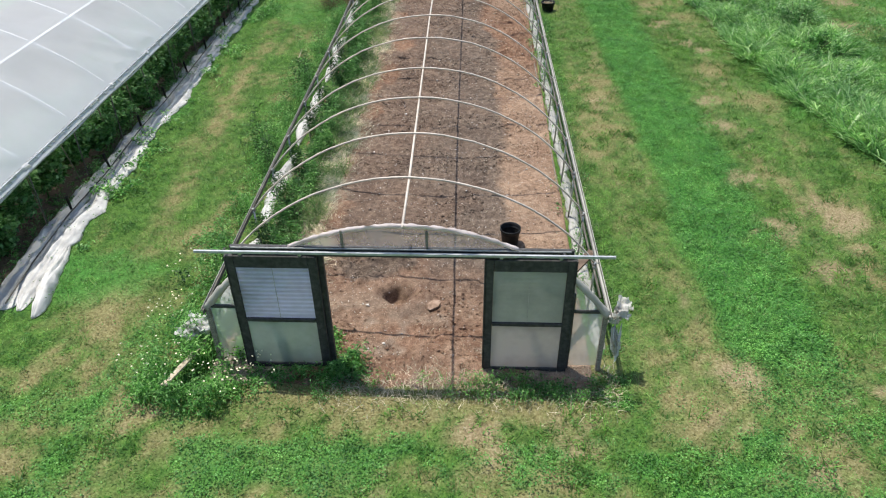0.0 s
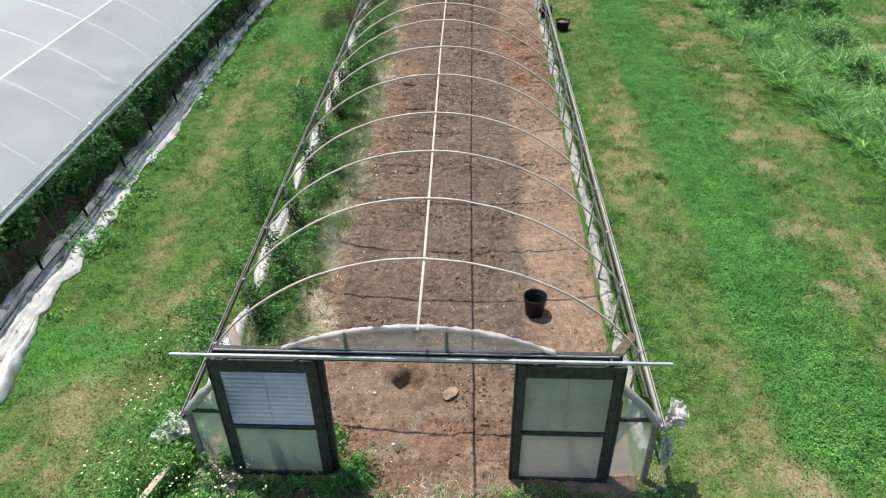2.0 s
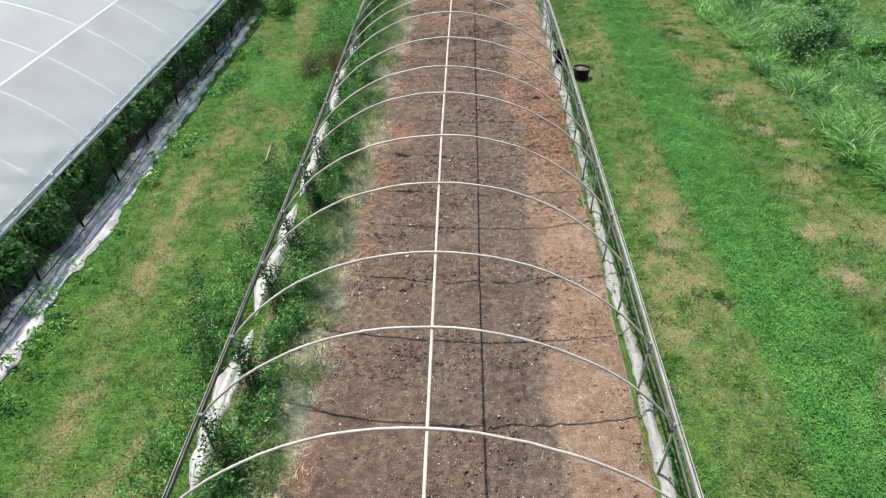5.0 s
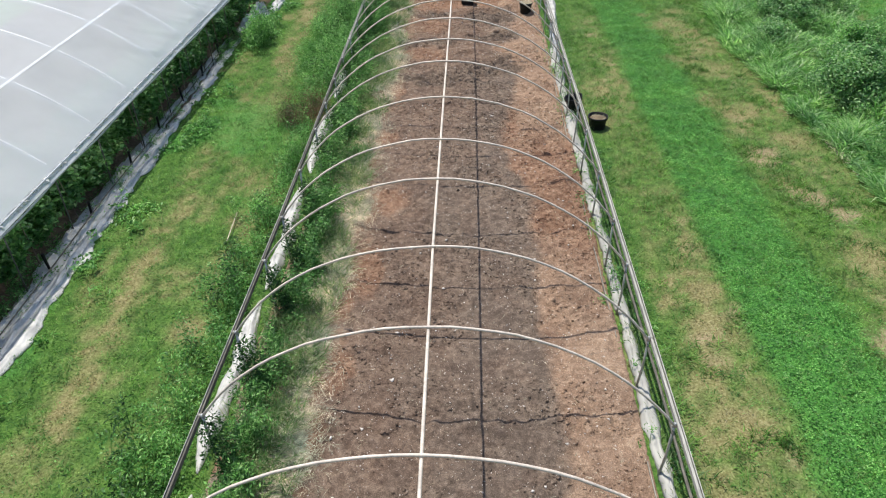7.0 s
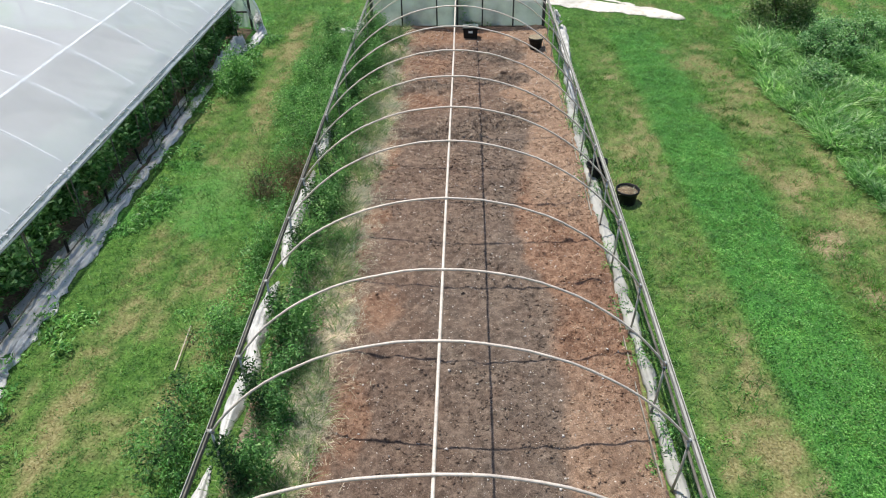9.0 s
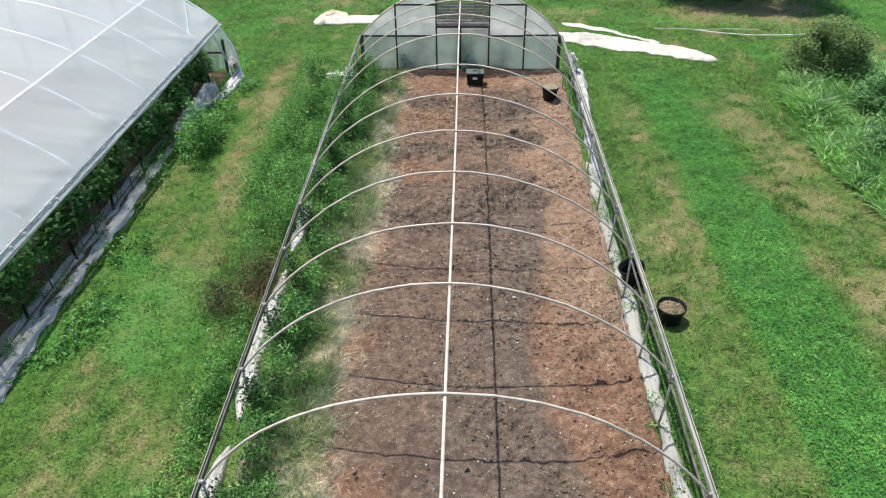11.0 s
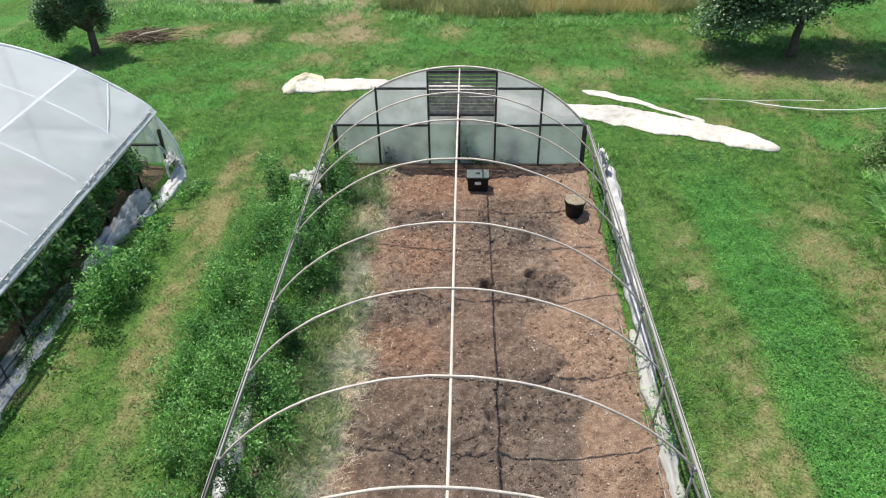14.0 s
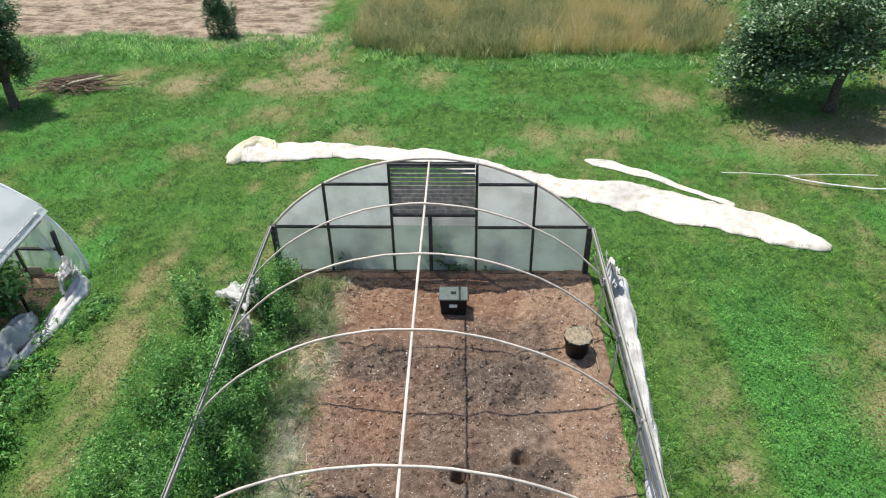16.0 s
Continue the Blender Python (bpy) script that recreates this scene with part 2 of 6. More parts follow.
def slips(base, height, width, lean, attrs=None):
    """Short turf: one three-cornered slip a blade."""
    n = len(base)
    a, b = rng.uniform(0, 2 * np.pi, n), rng.uniform(0, 2 * np.pi, n)
    across = np.stack([np.cos(a), np.sin(a), np.zeros(n)], 1) * (width / 2)[:, None]
    tilt = np.stack([np.cos(b) * lean, np.sin(b) * lean, np.ones(n)], 1)
    tilt /= np.linalg.norm(tilt, axis=1)[:, None]
    v = np.stack([base - across, base + across, base + tilt * height[:, None]], 1).reshape(-1, 3)
    return v, None, np.arange(n)[:, None] * 3 + np.array([[0, 1, 2]]), {k: np.repeat(w, 3) for k, w in (attrs or {}).items()}


def leaves(centre, size, flat=0.5, attrs=None, aspect=0.55):
    """Folded leaves (four points) at the centres, turned at random; flat 1 lies level."""
    n = len(centre)
    a = rng.uniform(0, 2 * np.pi, n)
    up = rng.normal(size=(n, 3)) * (1 - flat)
    up[:, 2] = np.abs(up[:, 2]) + flat
    up /= np.linalg.norm(up, axis=1)[:, None]
    along = np.stack([np.cos(a), np.sin(a), np.zeros(n)], 1)
    along -= up * np.sum(along * up, 1)[:, None]
    along /= np.linalg.norm(along, axis=1)[:, None]
    side = np.cross(up, along)
    s = size[:, None]
    v = np.stack([centre - along * s * 0.5, centre + side * s * aspect * 0.5 + up * s * 0.12, centre + along * s * 0.5 - up * s * 0.1, centre - side * s * aspect * 0.5 + up * s * 0.12], 1).reshape(-1, 3)
    i = np.arange(n)[:, None] * 4
    return v, i + np.array([[0, 1, 2, 3]]), {k: np.repeat(w, 4) for k, w in (attrs or {}).items()}


def gather(*sets):
    """Joins (verts, quads, tris) sets into one."""
    vs, qs, ts, off = [], [], [], 0
    for v, q, t in sets:
        vs.append(v)
        if q is not None:
            qs.append(q + off)
        if t is not None:
            ts.append(t + off)
        off += len(v)
    return np.concatenate(vs), (np.concatenate(qs) if qs else None), (np.concatenate(ts) if ts else None)


# ---- materials ----
def material(name, rough=0.7, metal=0.0, spec=0.3):
    m = bpy.data.materials.new(name)
    m.use_nodes = True
    p = m.node_tree.nodes["Principled BSDF"]
    p.inputs["Roughness"].default_value = rough
    p.inputs["Metallic"].default_value = metal
    p.inputs["Specular IOR Level"].default_value = spec
    return m, m.node_tree.nodes, m.node_tree.links, p


def ramp(nodes, links, source, stops):
    r = nodes.new("ShaderNodeValToRGB")
    els = r.color_ramp.elements
    while len(els) < len(stops):
        els.new(0.5)
    for e, (pos, col) in zip(els, stops):
        e.position, e.color = pos, (*col, 1)
    links.new(source, r.inputs[0])
    return r.outputs[0]


def noise_at(nodes, links, scale, detail=5.0, vec=None, rough=0.6):
    n = nodes.new("ShaderNodeTexNoise")
    n.inputs["Scale"].default_value = scale
    n.inputs["Detail"].default_value = detail
    n.inputs["Roughness"].default_value = rough
    if vec is None:
        g = nodes.new("ShaderNodeNewGeometry")
        vec = g.outputs["Position"]
    links.new(vec, n.inputs["Vector"])
    return n.outputs["Fac"]


def mix(nodes, links, fac, a, b, kind="MIX"):
    m = nodes.new("ShaderNodeMix")
    m.data_type, m.blend_type = "RGBA", kind
    for sock, v in ((m.inputs[0], fac), (m.inputs[6], a), (m.inputs[7], b)):
        if isinstance(v, (int, float)):
            sock.default_value = v
        elif isinstance(v, tuple):
            sock.default_value = (*v, 1)
        else:
            links.new(v, sock)
    return m.outputs[2]


def bump(nodes, links, p, height, strength=0.5, dist=0.01):
    b = nodes.new("ShaderNodeBump")
    b.inputs["Strength"].default_value = strength
    b.inputs["Distance"].default_value = dist
    links.new(height, b.inputs["Height"])
    links.new(b.outputs[0], p.inputs["Normal"])


def attr(nodes, name):
    a = nodes.new("ShaderNodeAttribute")
    a.attribute_name = name
    return a.outputs["Fac"]


def plain(name, colours, scale=14.0, rough=0.6, metal=0.0, spec=0.3, relief=0.3, dist=0.004, stretch=None):
    """A surface with grain at two scales between given colours."""
    m, n, l, p = material(name, rough, metal, spec)
    vec = None
    if stretch:
        g = n.new("ShaderNodeNewGeometry")
        mp = n.new("ShaderNodeMapping")
        mp.inputs["Scale"].default_value = stretch
        l.new(g.outputs["Position"], mp.inputs["Vector"])
        vec = mp.outputs[0]
    f1, f2 = noise_at(n, l, scale, 6, vec), noise_at(n, l, scale * 0.13, 3, vec)
    k = len(colours)
    c1 = ramp(n, l, f1, [(0.3 + 0.4 * i / max(1, k - 1), c) for i, c in enumerate(colours)])
    dark = ramp(n, l, f2, [(0.3, (0.72, 0.72, 0.72)), (0.65, (1.1, 1.08, 1.05))])
    l.new(mix(n, l, 1.0, c1, dark, "MULTIPLY"), p.inputs["Base Color"])
    if relief:
        bump(n, l, p, f1, relief, dist)
    return m


def leafy(name, colours, rough=0.5, through=0.35, spec=0.35, dried=None):
    """Leaves: each island a tone of its own, light passing through; 'dry' mixes in the dried tones."""
    m, n, l, p = material(name, rough, 0, spec)
    g = n.new("ShaderNodeNewGeometry")
    k = len(colours)
    col = ramp(n, l, g.outputs["Random Per Island"], [(i / max(1, k - 1), c) for i, c in enumerate(colours)])
    patch = ramp(n, l, noise_at(n, l, 0.9, 3), [(0.34, (0.62, 0.72, 0.66)), (0.66, (1.28, 1.18, 1.08))])
    col = mix(n, l, 1.0, col, patch, "MULTIPLY")
    col = mix(n, l, 1.0, col, ramp(n, l, noise_at(n, l, 5.0, 4, None, 0.7), [(0.36, (0.52, 0.60, 0.58)), (0.64, (1.42, 1.34, 1.28))]), "MULTIPLY")
    if dried:
        kd = len(dried)
        dcol = ramp(n, l, g.outputs["Random Per Island"], [(i / max(1, kd - 1), c) for i, c in enumerate(dried)])
        col = mix(n, l, attr(n, "dry"), col, dcol)
    l.new(col, p.inputs["Base Color"])
    if through:
        t = n.new("ShaderNodeBsdfTranslucent")
        l.new(col, t.inputs["Color"])
        s = n.new("ShaderNodeMixShader")
        s.inputs[0].default_value = through
        l.new(p.outputs[0], s.inputs[1])
        l.new(t.outputs[0], s.inputs[2])
        l.new(s.outputs[0], n["Material Output"].inputs["Surface"])
    return m


def sheeting(name, colour, clear, cloth, rough=0.35, scale=3.0, relief=0.25, ribs=0.0, tint=(0.95, 0.97, 0.96), grime=0.70):
    """Plastic film: partly clear, partly milky, with a sheen and creases."""
    m, n, l, p = material(name, rough, 0, 0.5)
    f = noise_at(n, l, scale, 5)
    if ribs:
        w = n.new("ShaderNodeTexWave")
        w.bands_direction = "Z"
        w.inputs["Scale"].default_value = ribs
        w.inputs["Distortion"].default_value = 0.4
        g = n.new("ShaderNodeNewGeometry")
        l.new(g.outputs["Position"], w.inputs["Vector"])
        f = w.outputs["Fac"]
    dirt = ramp(n, l, noise_at(n, l, scale * 0.35, 6), [(0.35, tuple(c * grime for c in colour)), (0.6, colour)])
    l.new(dirt, p.inputs["Base Color"])
    bump(n, l, p, f, relief, 0.02)
    t = n.new("ShaderNodeBsdfTranslucent")
    l.new(dirt, t.inputs["Color"])
    s = n.new("ShaderNodeMixShader")
    s.inputs[0].default_value = cloth
    l.new(p.outputs[0], s.inputs[1])
    l.new(t.outputs[0], s.inputs[2])
    out = s
    if clear:
        c = n.new("ShaderNodeBsdfTransparent")
        c.inputs["Color"].default_value = (*tint, 1)
        s2 = n.new("ShaderNodeMixShader")
        s2.inputs[0].default_value = clear
        l.new(s.outputs[0], s2.inputs[1])
        l.new(c.outputs[0], s2.inputs[2])
        out = s2
    l.new(out.outputs[0], n["Material Output"].inputs["Surface"])
    return m


def turf_material():
    m, n, l, p = material("turf", 0.9, 0, 0.1)
    fine, mid = noise_at(n, l, 26, 7), noise_at(n, l, 5, 4, None, 0.7)
    green = ramp(n, l, fine, [(0.3, (0.027, 0.066, 0.014)), (0.5, (0.056, 0.128, 0.026)), (0.72, (0.108, 0.195, 0.05))])
    green = mix(n, l, 1.0, green, ramp(n, l, mid, [(0.34, (0.55, 0.63, 0.60)), (0.66, (1.40, 1.28, 1.15))]), "MULTIPLY")
    clov = ramp(n, l, fine, [(0.3, (0.026, 0.085, 0.018)), (0.6, (0.072, 0.225, 0.042))])
    dry = ramp(n, l, fine, [(0.3, (0.135, 0.11, 0.05)), (0.5, (0.225, 0.185, 0.09)), (0.7, (0.36, 0.31, 0.175))])
    g = n.new("ShaderNodeNewGeometry")
    mp = n.new("ShaderNodeMapping")
    mp.inputs["Rotation"].default_value = (0, 0, 0.12)
    mp.inputs["Scale"].default_value = (0.9, 1.5, 1)
    l.new(g.outputs["Position"], mp.inputs["Vector"])
    row = noise_at(n, l, 1.1, 9, mp.outputs[0], 0.78)
    bare = ramp(n, l, row, [(0.36, (0.07, 0.05, 0.034)), (0.46, (0.16, 0.12, 0.085)), (0.53, (0.29, 0.23, 0.165)), (0.7, (0.42, 0.345, 0.26))])
    col = mix(n, l, attr(n, "clover"), green, clov)
    col = mix(n, l, attr(n, "dry"), col, dry)
    earth = ramp(n, l, fine, [(0.3, (0.15, 0.115, 0.065)), (0.5, (0.25, 0.195, 0.115)), (0.7, (0.37, 0.305, 0.20))])
    col = mix(n, l, attr(n, "scuff"), col, earth)
    col = mix(n, l, attr(n, "bare"), col, bare)
    l.new(col, p.inputs["Base Color"])
    bump(n, l, p, fine, 0.8, 0.03)
    return m


def soil_material(name="soil", relief=True, gain=1.0):
    m, n, l, p = material(name, 0.95, 0, 0.1)
    fine, mid, big = noise_at(n, l, 55, 8, None, 0.75), noise_at(n, l, 9, 7, None, 0.7), noise_at(n, l, 1.3, 4)
    red = ramp(n, l, mid, [(0.28, (0.082, 0.044, 0.028)), (0.5, (0.164, 0.099, 0.066)), (0.72, (0.276, 0.185, 0.128))])
    dark = ramp(n, l, mid, [(0.28, (0.050, 0.038, 0.030)), (0.5, (0.108, 0.083, 0.065)), (0.72, (0.190, 0.150, 0.118))])
    tan = ramp(n, l, mid, [(0.28, (0.134, 0.090, 0.061)), (0.5, (0.216, 0.150, 0.105)), (0.72, (0.305, 0.228, 0.164))])
    red = mix(n, l, attr(n, "pale"), red, tan)
    brown = ramp(n, l, mid, [(0.28, (0.054, 0.036, 0.027)), (0.5, (0.114, 0.081, 0.061)), (0.72, (0.202, 0.150, 0.113))])
    dark = mix(n, l, attr(n, "warm"), dark, brown)
    col = mix(n, l, attr(n, "compost"), red, dark)
    col = mix(n, l, 1.0, col, ramp(n, l, fine, [(0.34, (0.62 * gain, 0.62 * gain, 0.63 * gain)), (0.5, (1.22 * gain, 1.22 * gain, 1.22 * gain)), (0.64, (1.9 * gain, 1.87 * gain, 1.83 * gain)), (0.74, (3.2 * gain, 3.2 * gain, 3.2 * gain))]), "MULTIPLY")
    col = mix(n, l, 1.0, col, ramp(n, l, big, [(0.3, (0.8, 0.78, 0.78)), (0.7, (1.15, 1.15, 1.12))]), "MULTIPLY")
    col = mix(n, l, attr(n, "straw"), col, ramp(n, l, fine, [(0.3, (0.15, 0.125, 0.09)), (0.7, (0.46, 0.41, 0.33))]))
    l.new(col, p.inputs["Base Color"])
    if relief:
        bump(n, l, p, fine, 1.0, 0.03)
    return m


M_TURF, M_SOIL, M_CLOD = turf_material(), soil_material("soil", True, 1.08), soil_material("soil_crumbs", False, 1.0)
DRIED = ((0.18, 0.145, 0.06), (0.29, 0.24, 0.11), (0.44, 0.385, 0.21), (0.21, 0.20, 0.075), (0.33, 0.28, 0.14))
M_GRASS = leafy("grass_blades", ((0.074, 0.20, 0.036), (0.112, 0.285, 0.058), (0.175, 0.37, 0.095), (0.10, 0.25, 0.052), (0.27, 0.41, 0.16)), 0.5, 0.4, 0.3, DRIED)
M_TUFT = leafy("tuft_blades", ((0.06, 0.17, 0.03), (0.10, 0.25, 0.045), (0.16, 0.33, 0.075)), 0.5, 0.4, 0.25, DRIED)
M_CLOVER = leafy("clover_leaves", ((0.032, 0.13, 0.026), (0.066, 0.225, 0.042), (0.115, 0.315, 0.068), (0.175, 0.39, 0.12)), 0.5, 0.32, 0.25)
M_WEED = leafy("weed_leaves", ((0.045, 0.15, 0.034), (0.095, 0.285, 0.062), (0.17, 0.42, 0.11), (0.30, 0.52, 0.21)), 0.5, 0.42)
# darker copy of the weed tones, with shade among the leaves put into colour
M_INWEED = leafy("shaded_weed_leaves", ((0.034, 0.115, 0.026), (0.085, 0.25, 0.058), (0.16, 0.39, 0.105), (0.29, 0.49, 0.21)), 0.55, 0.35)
M_DARKWEED = leafy("dark_weed_leaves", ((0.018, 0.06, 0.014), (0.034, 0.10, 0.024), (0.06, 0.155, 0.04)), 0.6, 0.25)
M_GREYWEED = leafy("grey_green_grass", ((0.075, 0.17, 0.045), (0.14, 0.25, 0.085), (0.31, 0.36, 0.20), (0.075, 0.19, 0.04)), 0.6, 0.4)
M_RUST = leafy("withered_leaves", ((0.09, 0.056, 0.032), (0.15, 0.095, 0.055), (0.22, 0.155, 0.095), (0.07, 0.11, 0.04)), 0.7, 0.25)
M_TOMATO = leafy("tomato_leaves", ((0.045, 0.135, 0.034), (0.085, 0.235, 0.062), (0.15, 0.34, 0.10), (0.26, 0.43, 0.19)), 0.45, 0.35)
# the last, pale grey tone paints sun glints onto some of the leaves
M_APPLE = leafy("apple_leaves_with_glints", ((0.045, 0.10, 0.042), (0.09, 0.185, 0.078), (0.15, 0.26, 0.13), (0.27, 0.36, 0.25)), 0.42, 0.18, 0.35)
M_TALL = leafy("tall_grass_blades", ((0.09, 0.26, 0.06), (0.18, 0.42, 0.11), (0.32, 0.56, 0.21), (0.48, 0.68, 0.36)), 0.38, 0.58, 0.5)
M_BUSH = leafy("bush_leaves", ((0.065, 0.19, 0.055), (0.13, 0.33, 0.095), (0.24, 0.45, 0.18), (0.36, 0.52, 0.30)), 0.45, 0.45)
M_STRAW = leafy("straw", ((0.36, 0.32, 0.24), (0.50, 0.46, 0.37), (0.66, 0.63, 0.54), (0.26, 0.24, 0.17)), 0.7, 0.2)
M_WHEAT = leafy("ripe_tall_grass", ((0.20, 0.27, 0.11), (0.34, 0.36, 0.17), (0.15, 0.24, 0.08), (0.50, 0.48, 0.29), (0.24, 0.27, 0.13)), 0.6, 0.45, 0.3, ((0.48, 0.39, 0.13), (0.64, 0.52, 0.22), (0.36, 0.33, 0.12), (0.74, 0.65, 0.40)))
M_PETAL = leafy("petals", ((0.68, 0.66, 0.52), (0.82, 0.80, 0.70)), 0.6, 0.2)
M_HOOP = plain("cream_pipe", ((0.46, 0.40, 0.33), (0.58, 0.51, 0.44), (0.64, 0.58, 0.51)), 30, 0.5, 0.0, 0.4, 0.1)
M_GALV = plain("galvanised_pipe", ((0.30, 0.31, 0.30), (0.46, 0.47, 0.45), (0.55, 0.55, 0.52)), 40, 0.42, 0.55, 0.4, 0.1)
M_TRACK = plain("zinc_track", ((0.60, 0.62, 0.62), (0.74, 0.76, 0.76)), 50, 0.35, 0.25, 0.5, 0.05)
M_OLDWOOD = plain("weathered_timber", ((0.13, 0.115, 0.09), (0.24, 0.215, 0.175), (0.36, 0.33, 0.28)), 9, 0.85, 0, 0.2, 0.5, 0.004, (6, 0.6, 6))
M_DARKWOOD = plain("dark_stained_timber", ((0.022, 0.022, 0.022), (0.045, 0.045, 0.044), (0.085, 0.082, 0.078)), 12, 0.6, 0, 0.35, 0.4)
M_RAILWOOD = plain("dark_weathered_rail", ((0.05, 0.05, 0.042), (0.10, 0.095, 0.08), (0.20, 0.19, 0.16)), 10, 0.8, 0, 0.25, 0.5, 0.004, (6, 0.6, 6))
M_BROWNWOOD = plain("brown_board", ((0.07, 0.05, 0.035), (0.13, 0.095, 0.07), (0.20, 0.155, 0.12)), 14, 0.8, 0, 0.2, 0.4)
M_PALEWOOD = plain("bleached_board", ((0.28, 0.24, 0.17), (0.42, 0.37, 0.28), (0.55, 0.50, 0.41)), 14, 0.8, 0, 0.2, 0.3)
M_BARK = plain("bark", ((0.05, 0.04, 0.03), (0.10, 0.085, 0.065), (0.17, 0.15, 0.12)), 22, 0.9, 0, 0.15, 0.8, 0.01)
M_STICK = plain("dead_wood", ((0.10, 0.07, 0.05), (0.20, 0.15, 0.11), (0.34, 0.27, 0.21)), 10, 0.9, 0, 0.15, 0.4)
M_BLACK = plain("black_plastic", ((0.005, 0.005, 0.005), (0.008, 0.008, 0.008), (0.016, 0.016, 0.015)), 18, 0.5, 0, 0.25, 0.15)
M_LID = plain("grey_green_plastic", ((0.07, 0.095, 0.085), (0.105, 0.135, 0.12), (0.14, 0.16, 0.15)), 10, 0.45, 0, 0.4, 0.1)
M_PANEL = sheeting("milky_panel", (0.80, 0.80, 0.92), 0.08, 0.5, 0.2, 3.0, 0.9, 4.2)
M_PANEL2 = sheeting("greenish_panel", (0.58, 0.60, 0.52), 0.12, 0.5, 0.35, 3.0, 0.2, 4.2)
M_PEBBLE = plain("pale_grit", ((0.42, 0.38, 0.33), (0.60, 0.55, 0.50), (0.76, 0.73, 0.68)), 40, 0.9, 0, 0.2, 0.2)
M_STONE = plain("stone", ((0.15, 0.10, 0.07), (0.26, 0.18, 0.13), (0.36, 0.27, 0.21)), 16, 0.9, 0, 0.2, 0.6, 0.01)
M_FILM = sheeting("greenhouse_film", (0.88, 0.91, 0.95), 0.28, 0.50, 0.24, 2.2, 0.12, grime=0.95)
M_LAP = sheeting("film_over_pipe", (0.88, 0.90, 0.92), 0.14, 0.30, 0.3, 6.0, 0.2, grime=0.9)
M_CLEAR = sheeting("clear_film", (0.95, 0.91, 0.88), 0.12, 0.56, 0.3, 4.0, 0.2)
M_LOWFILM = sheeting("low_film", (0.80, 0.83, 0.80), 0.50, 0.45, 0.3, 4.0, 0.2, 0, (0.86, 0.87, 0.86))
M_CORNERFILM = sheeting("corner_film", (0.62, 0.68, 0.68), 0.55, 0.35, 0.25, 5.0, 0.7)
M_ENDFILM = sheeting("end_film", (0.78, 0.80, 0.82), 0.42, 0.4, 0.25, 5.0, 0.7)
M_PINKFILM = sheeting("arch_film", (0.74, 0.66, 0.63), 0.15, 0.3, 0.5, 7.0, 0.6)
M_THIN = sheeting("thin_film", (0.64, 0.57, 0.55), 0.62, 0.35, 0.25, 4.0, 0.3)
M_DOORFILM = sheeting("door_film", (0.62, 0.66, 0.59), 0.50, 0.40, 0.35, 3.0, 0.15)
M_DOORFILM2 = sheeting("pinkish_door_film", (0.66, 0.59, 0.54), 0.34, 0.40, 0.35, 3.0, 0.15)
M_WRAP = sheeting("white_sheet", (0.76, 0.75, 0.73), 0.0, 0.25, 0.55, 6.0, 0.9)
M_GRIMY = sheeting("grimy_sheet", (0.70, 0.69, 0.65), 0.16, 0.3, 0.5, 7.0, 1.0)
M_TORN = sheeting("torn_sheet", (0.78, 0.77, 0.74), 0.22, 0.28, 0.45, 9.0, 1.0)
M_CURTAIN = sheeting("side_curtain", (0.66, 0.65, 0.62), 0.05, 0.25, 0.55, 9.0, 1.0, grime=0.6)
M_DIRTY = sheeting("dirty_sheet", (0.50, 0.49, 0.44), 0.08, 0.25, 0.55, 5.0, 0.6)
M_ROLL = plain("laid_sheet", ((0.42, 0.38, 0.30), (0.56, 0.53, 0.47), (0.62, 0.60, 0.55)), 5, 0.6, 0, 0.3, 0.7, 0.05)
M_CREAM = plain("yellowed_sheet", ((0.46, 0.40, 0.25), (0.60, 0.55, 0.40), (0.66, 0.62, 0.50)), 6, 0.6, 0, 0.3, 0.5, 0.03)
M_DARKSOIL = plain("damp_soil", ((0.08, 0.06, 0.04), (0.16, 0.12, 0.08), (0.24, 0.19, 0.12)), 20, 0.95, 0, 0.1, 0.8, 0.02)
M_ROOTS = plain("dry_roots", ((0.17, 0.135, 0.09), (0.28, 0.235, 0.165), (0.40, 0.35, 0.26)), 22, 0.95, 0, 0.1, 0.9, 0.03)
M_HOSE = plain("white_tape", ((0.66, 0.66, 0.60), (0.78, 0.78, 0.72)), 20, 0.5, 0, 0.4, 0.05)

# ---- ground ----
def grid_mesh(name, xs, ys, height, extra):
    gx, gy = np.meshgrid(xs, ys)
    gz = height(gx, gy)
    nx, ny = len(xs), len(ys)
    i = (np.arange(ny - 1)[:, None] * nx + np.arange(nx - 1)[None]).ravel()
    quads = np.stack([i, i + 1, i + nx + 1, i + nx], 1)
    return from_arrays(name, np.stack([gx, gy, gz], 2).reshape(-1, 3), quads, None, {k: v.ravel() for k, v in extra(gx, gy).items()})


far = np.array((60, 80, 120, 200, 500.0))
xs = np.concatenate([-far[::-1], np.arange(-45, -17, 0.5), np.arange(-17, 15.01, 0.16), np.arange(15.5, 45, 0.5), far])
ys = np.concatenate([-far[::-1], np.arange(-30, -8, 0.5), np.arange(-8, 56.01, 0.18), np.arange(56.5, 90, 0.5), 50 + far])
turf = grid_mesh("ground", xs, ys, lambda x, y: ground_z(x, y) + 0.018 * np.sin((y + 0.12 * x) * 7.0 + 5 * fbm(x / 1.5, y / 1.5, 57)) * step(44.5, 45.5, y) * step(-4.6, -5.6, x) - 0.45 * step(-2.75, -2.45, x) * step(3.0, 2.8, x) * step(0.0, 0.4, y) * step(29.9, 29.6, y), lambda x, y: dict(zip(("dry", "clover", "bare", "scuff"), (*grass_state(x, y), scuff_at(x, y)))))
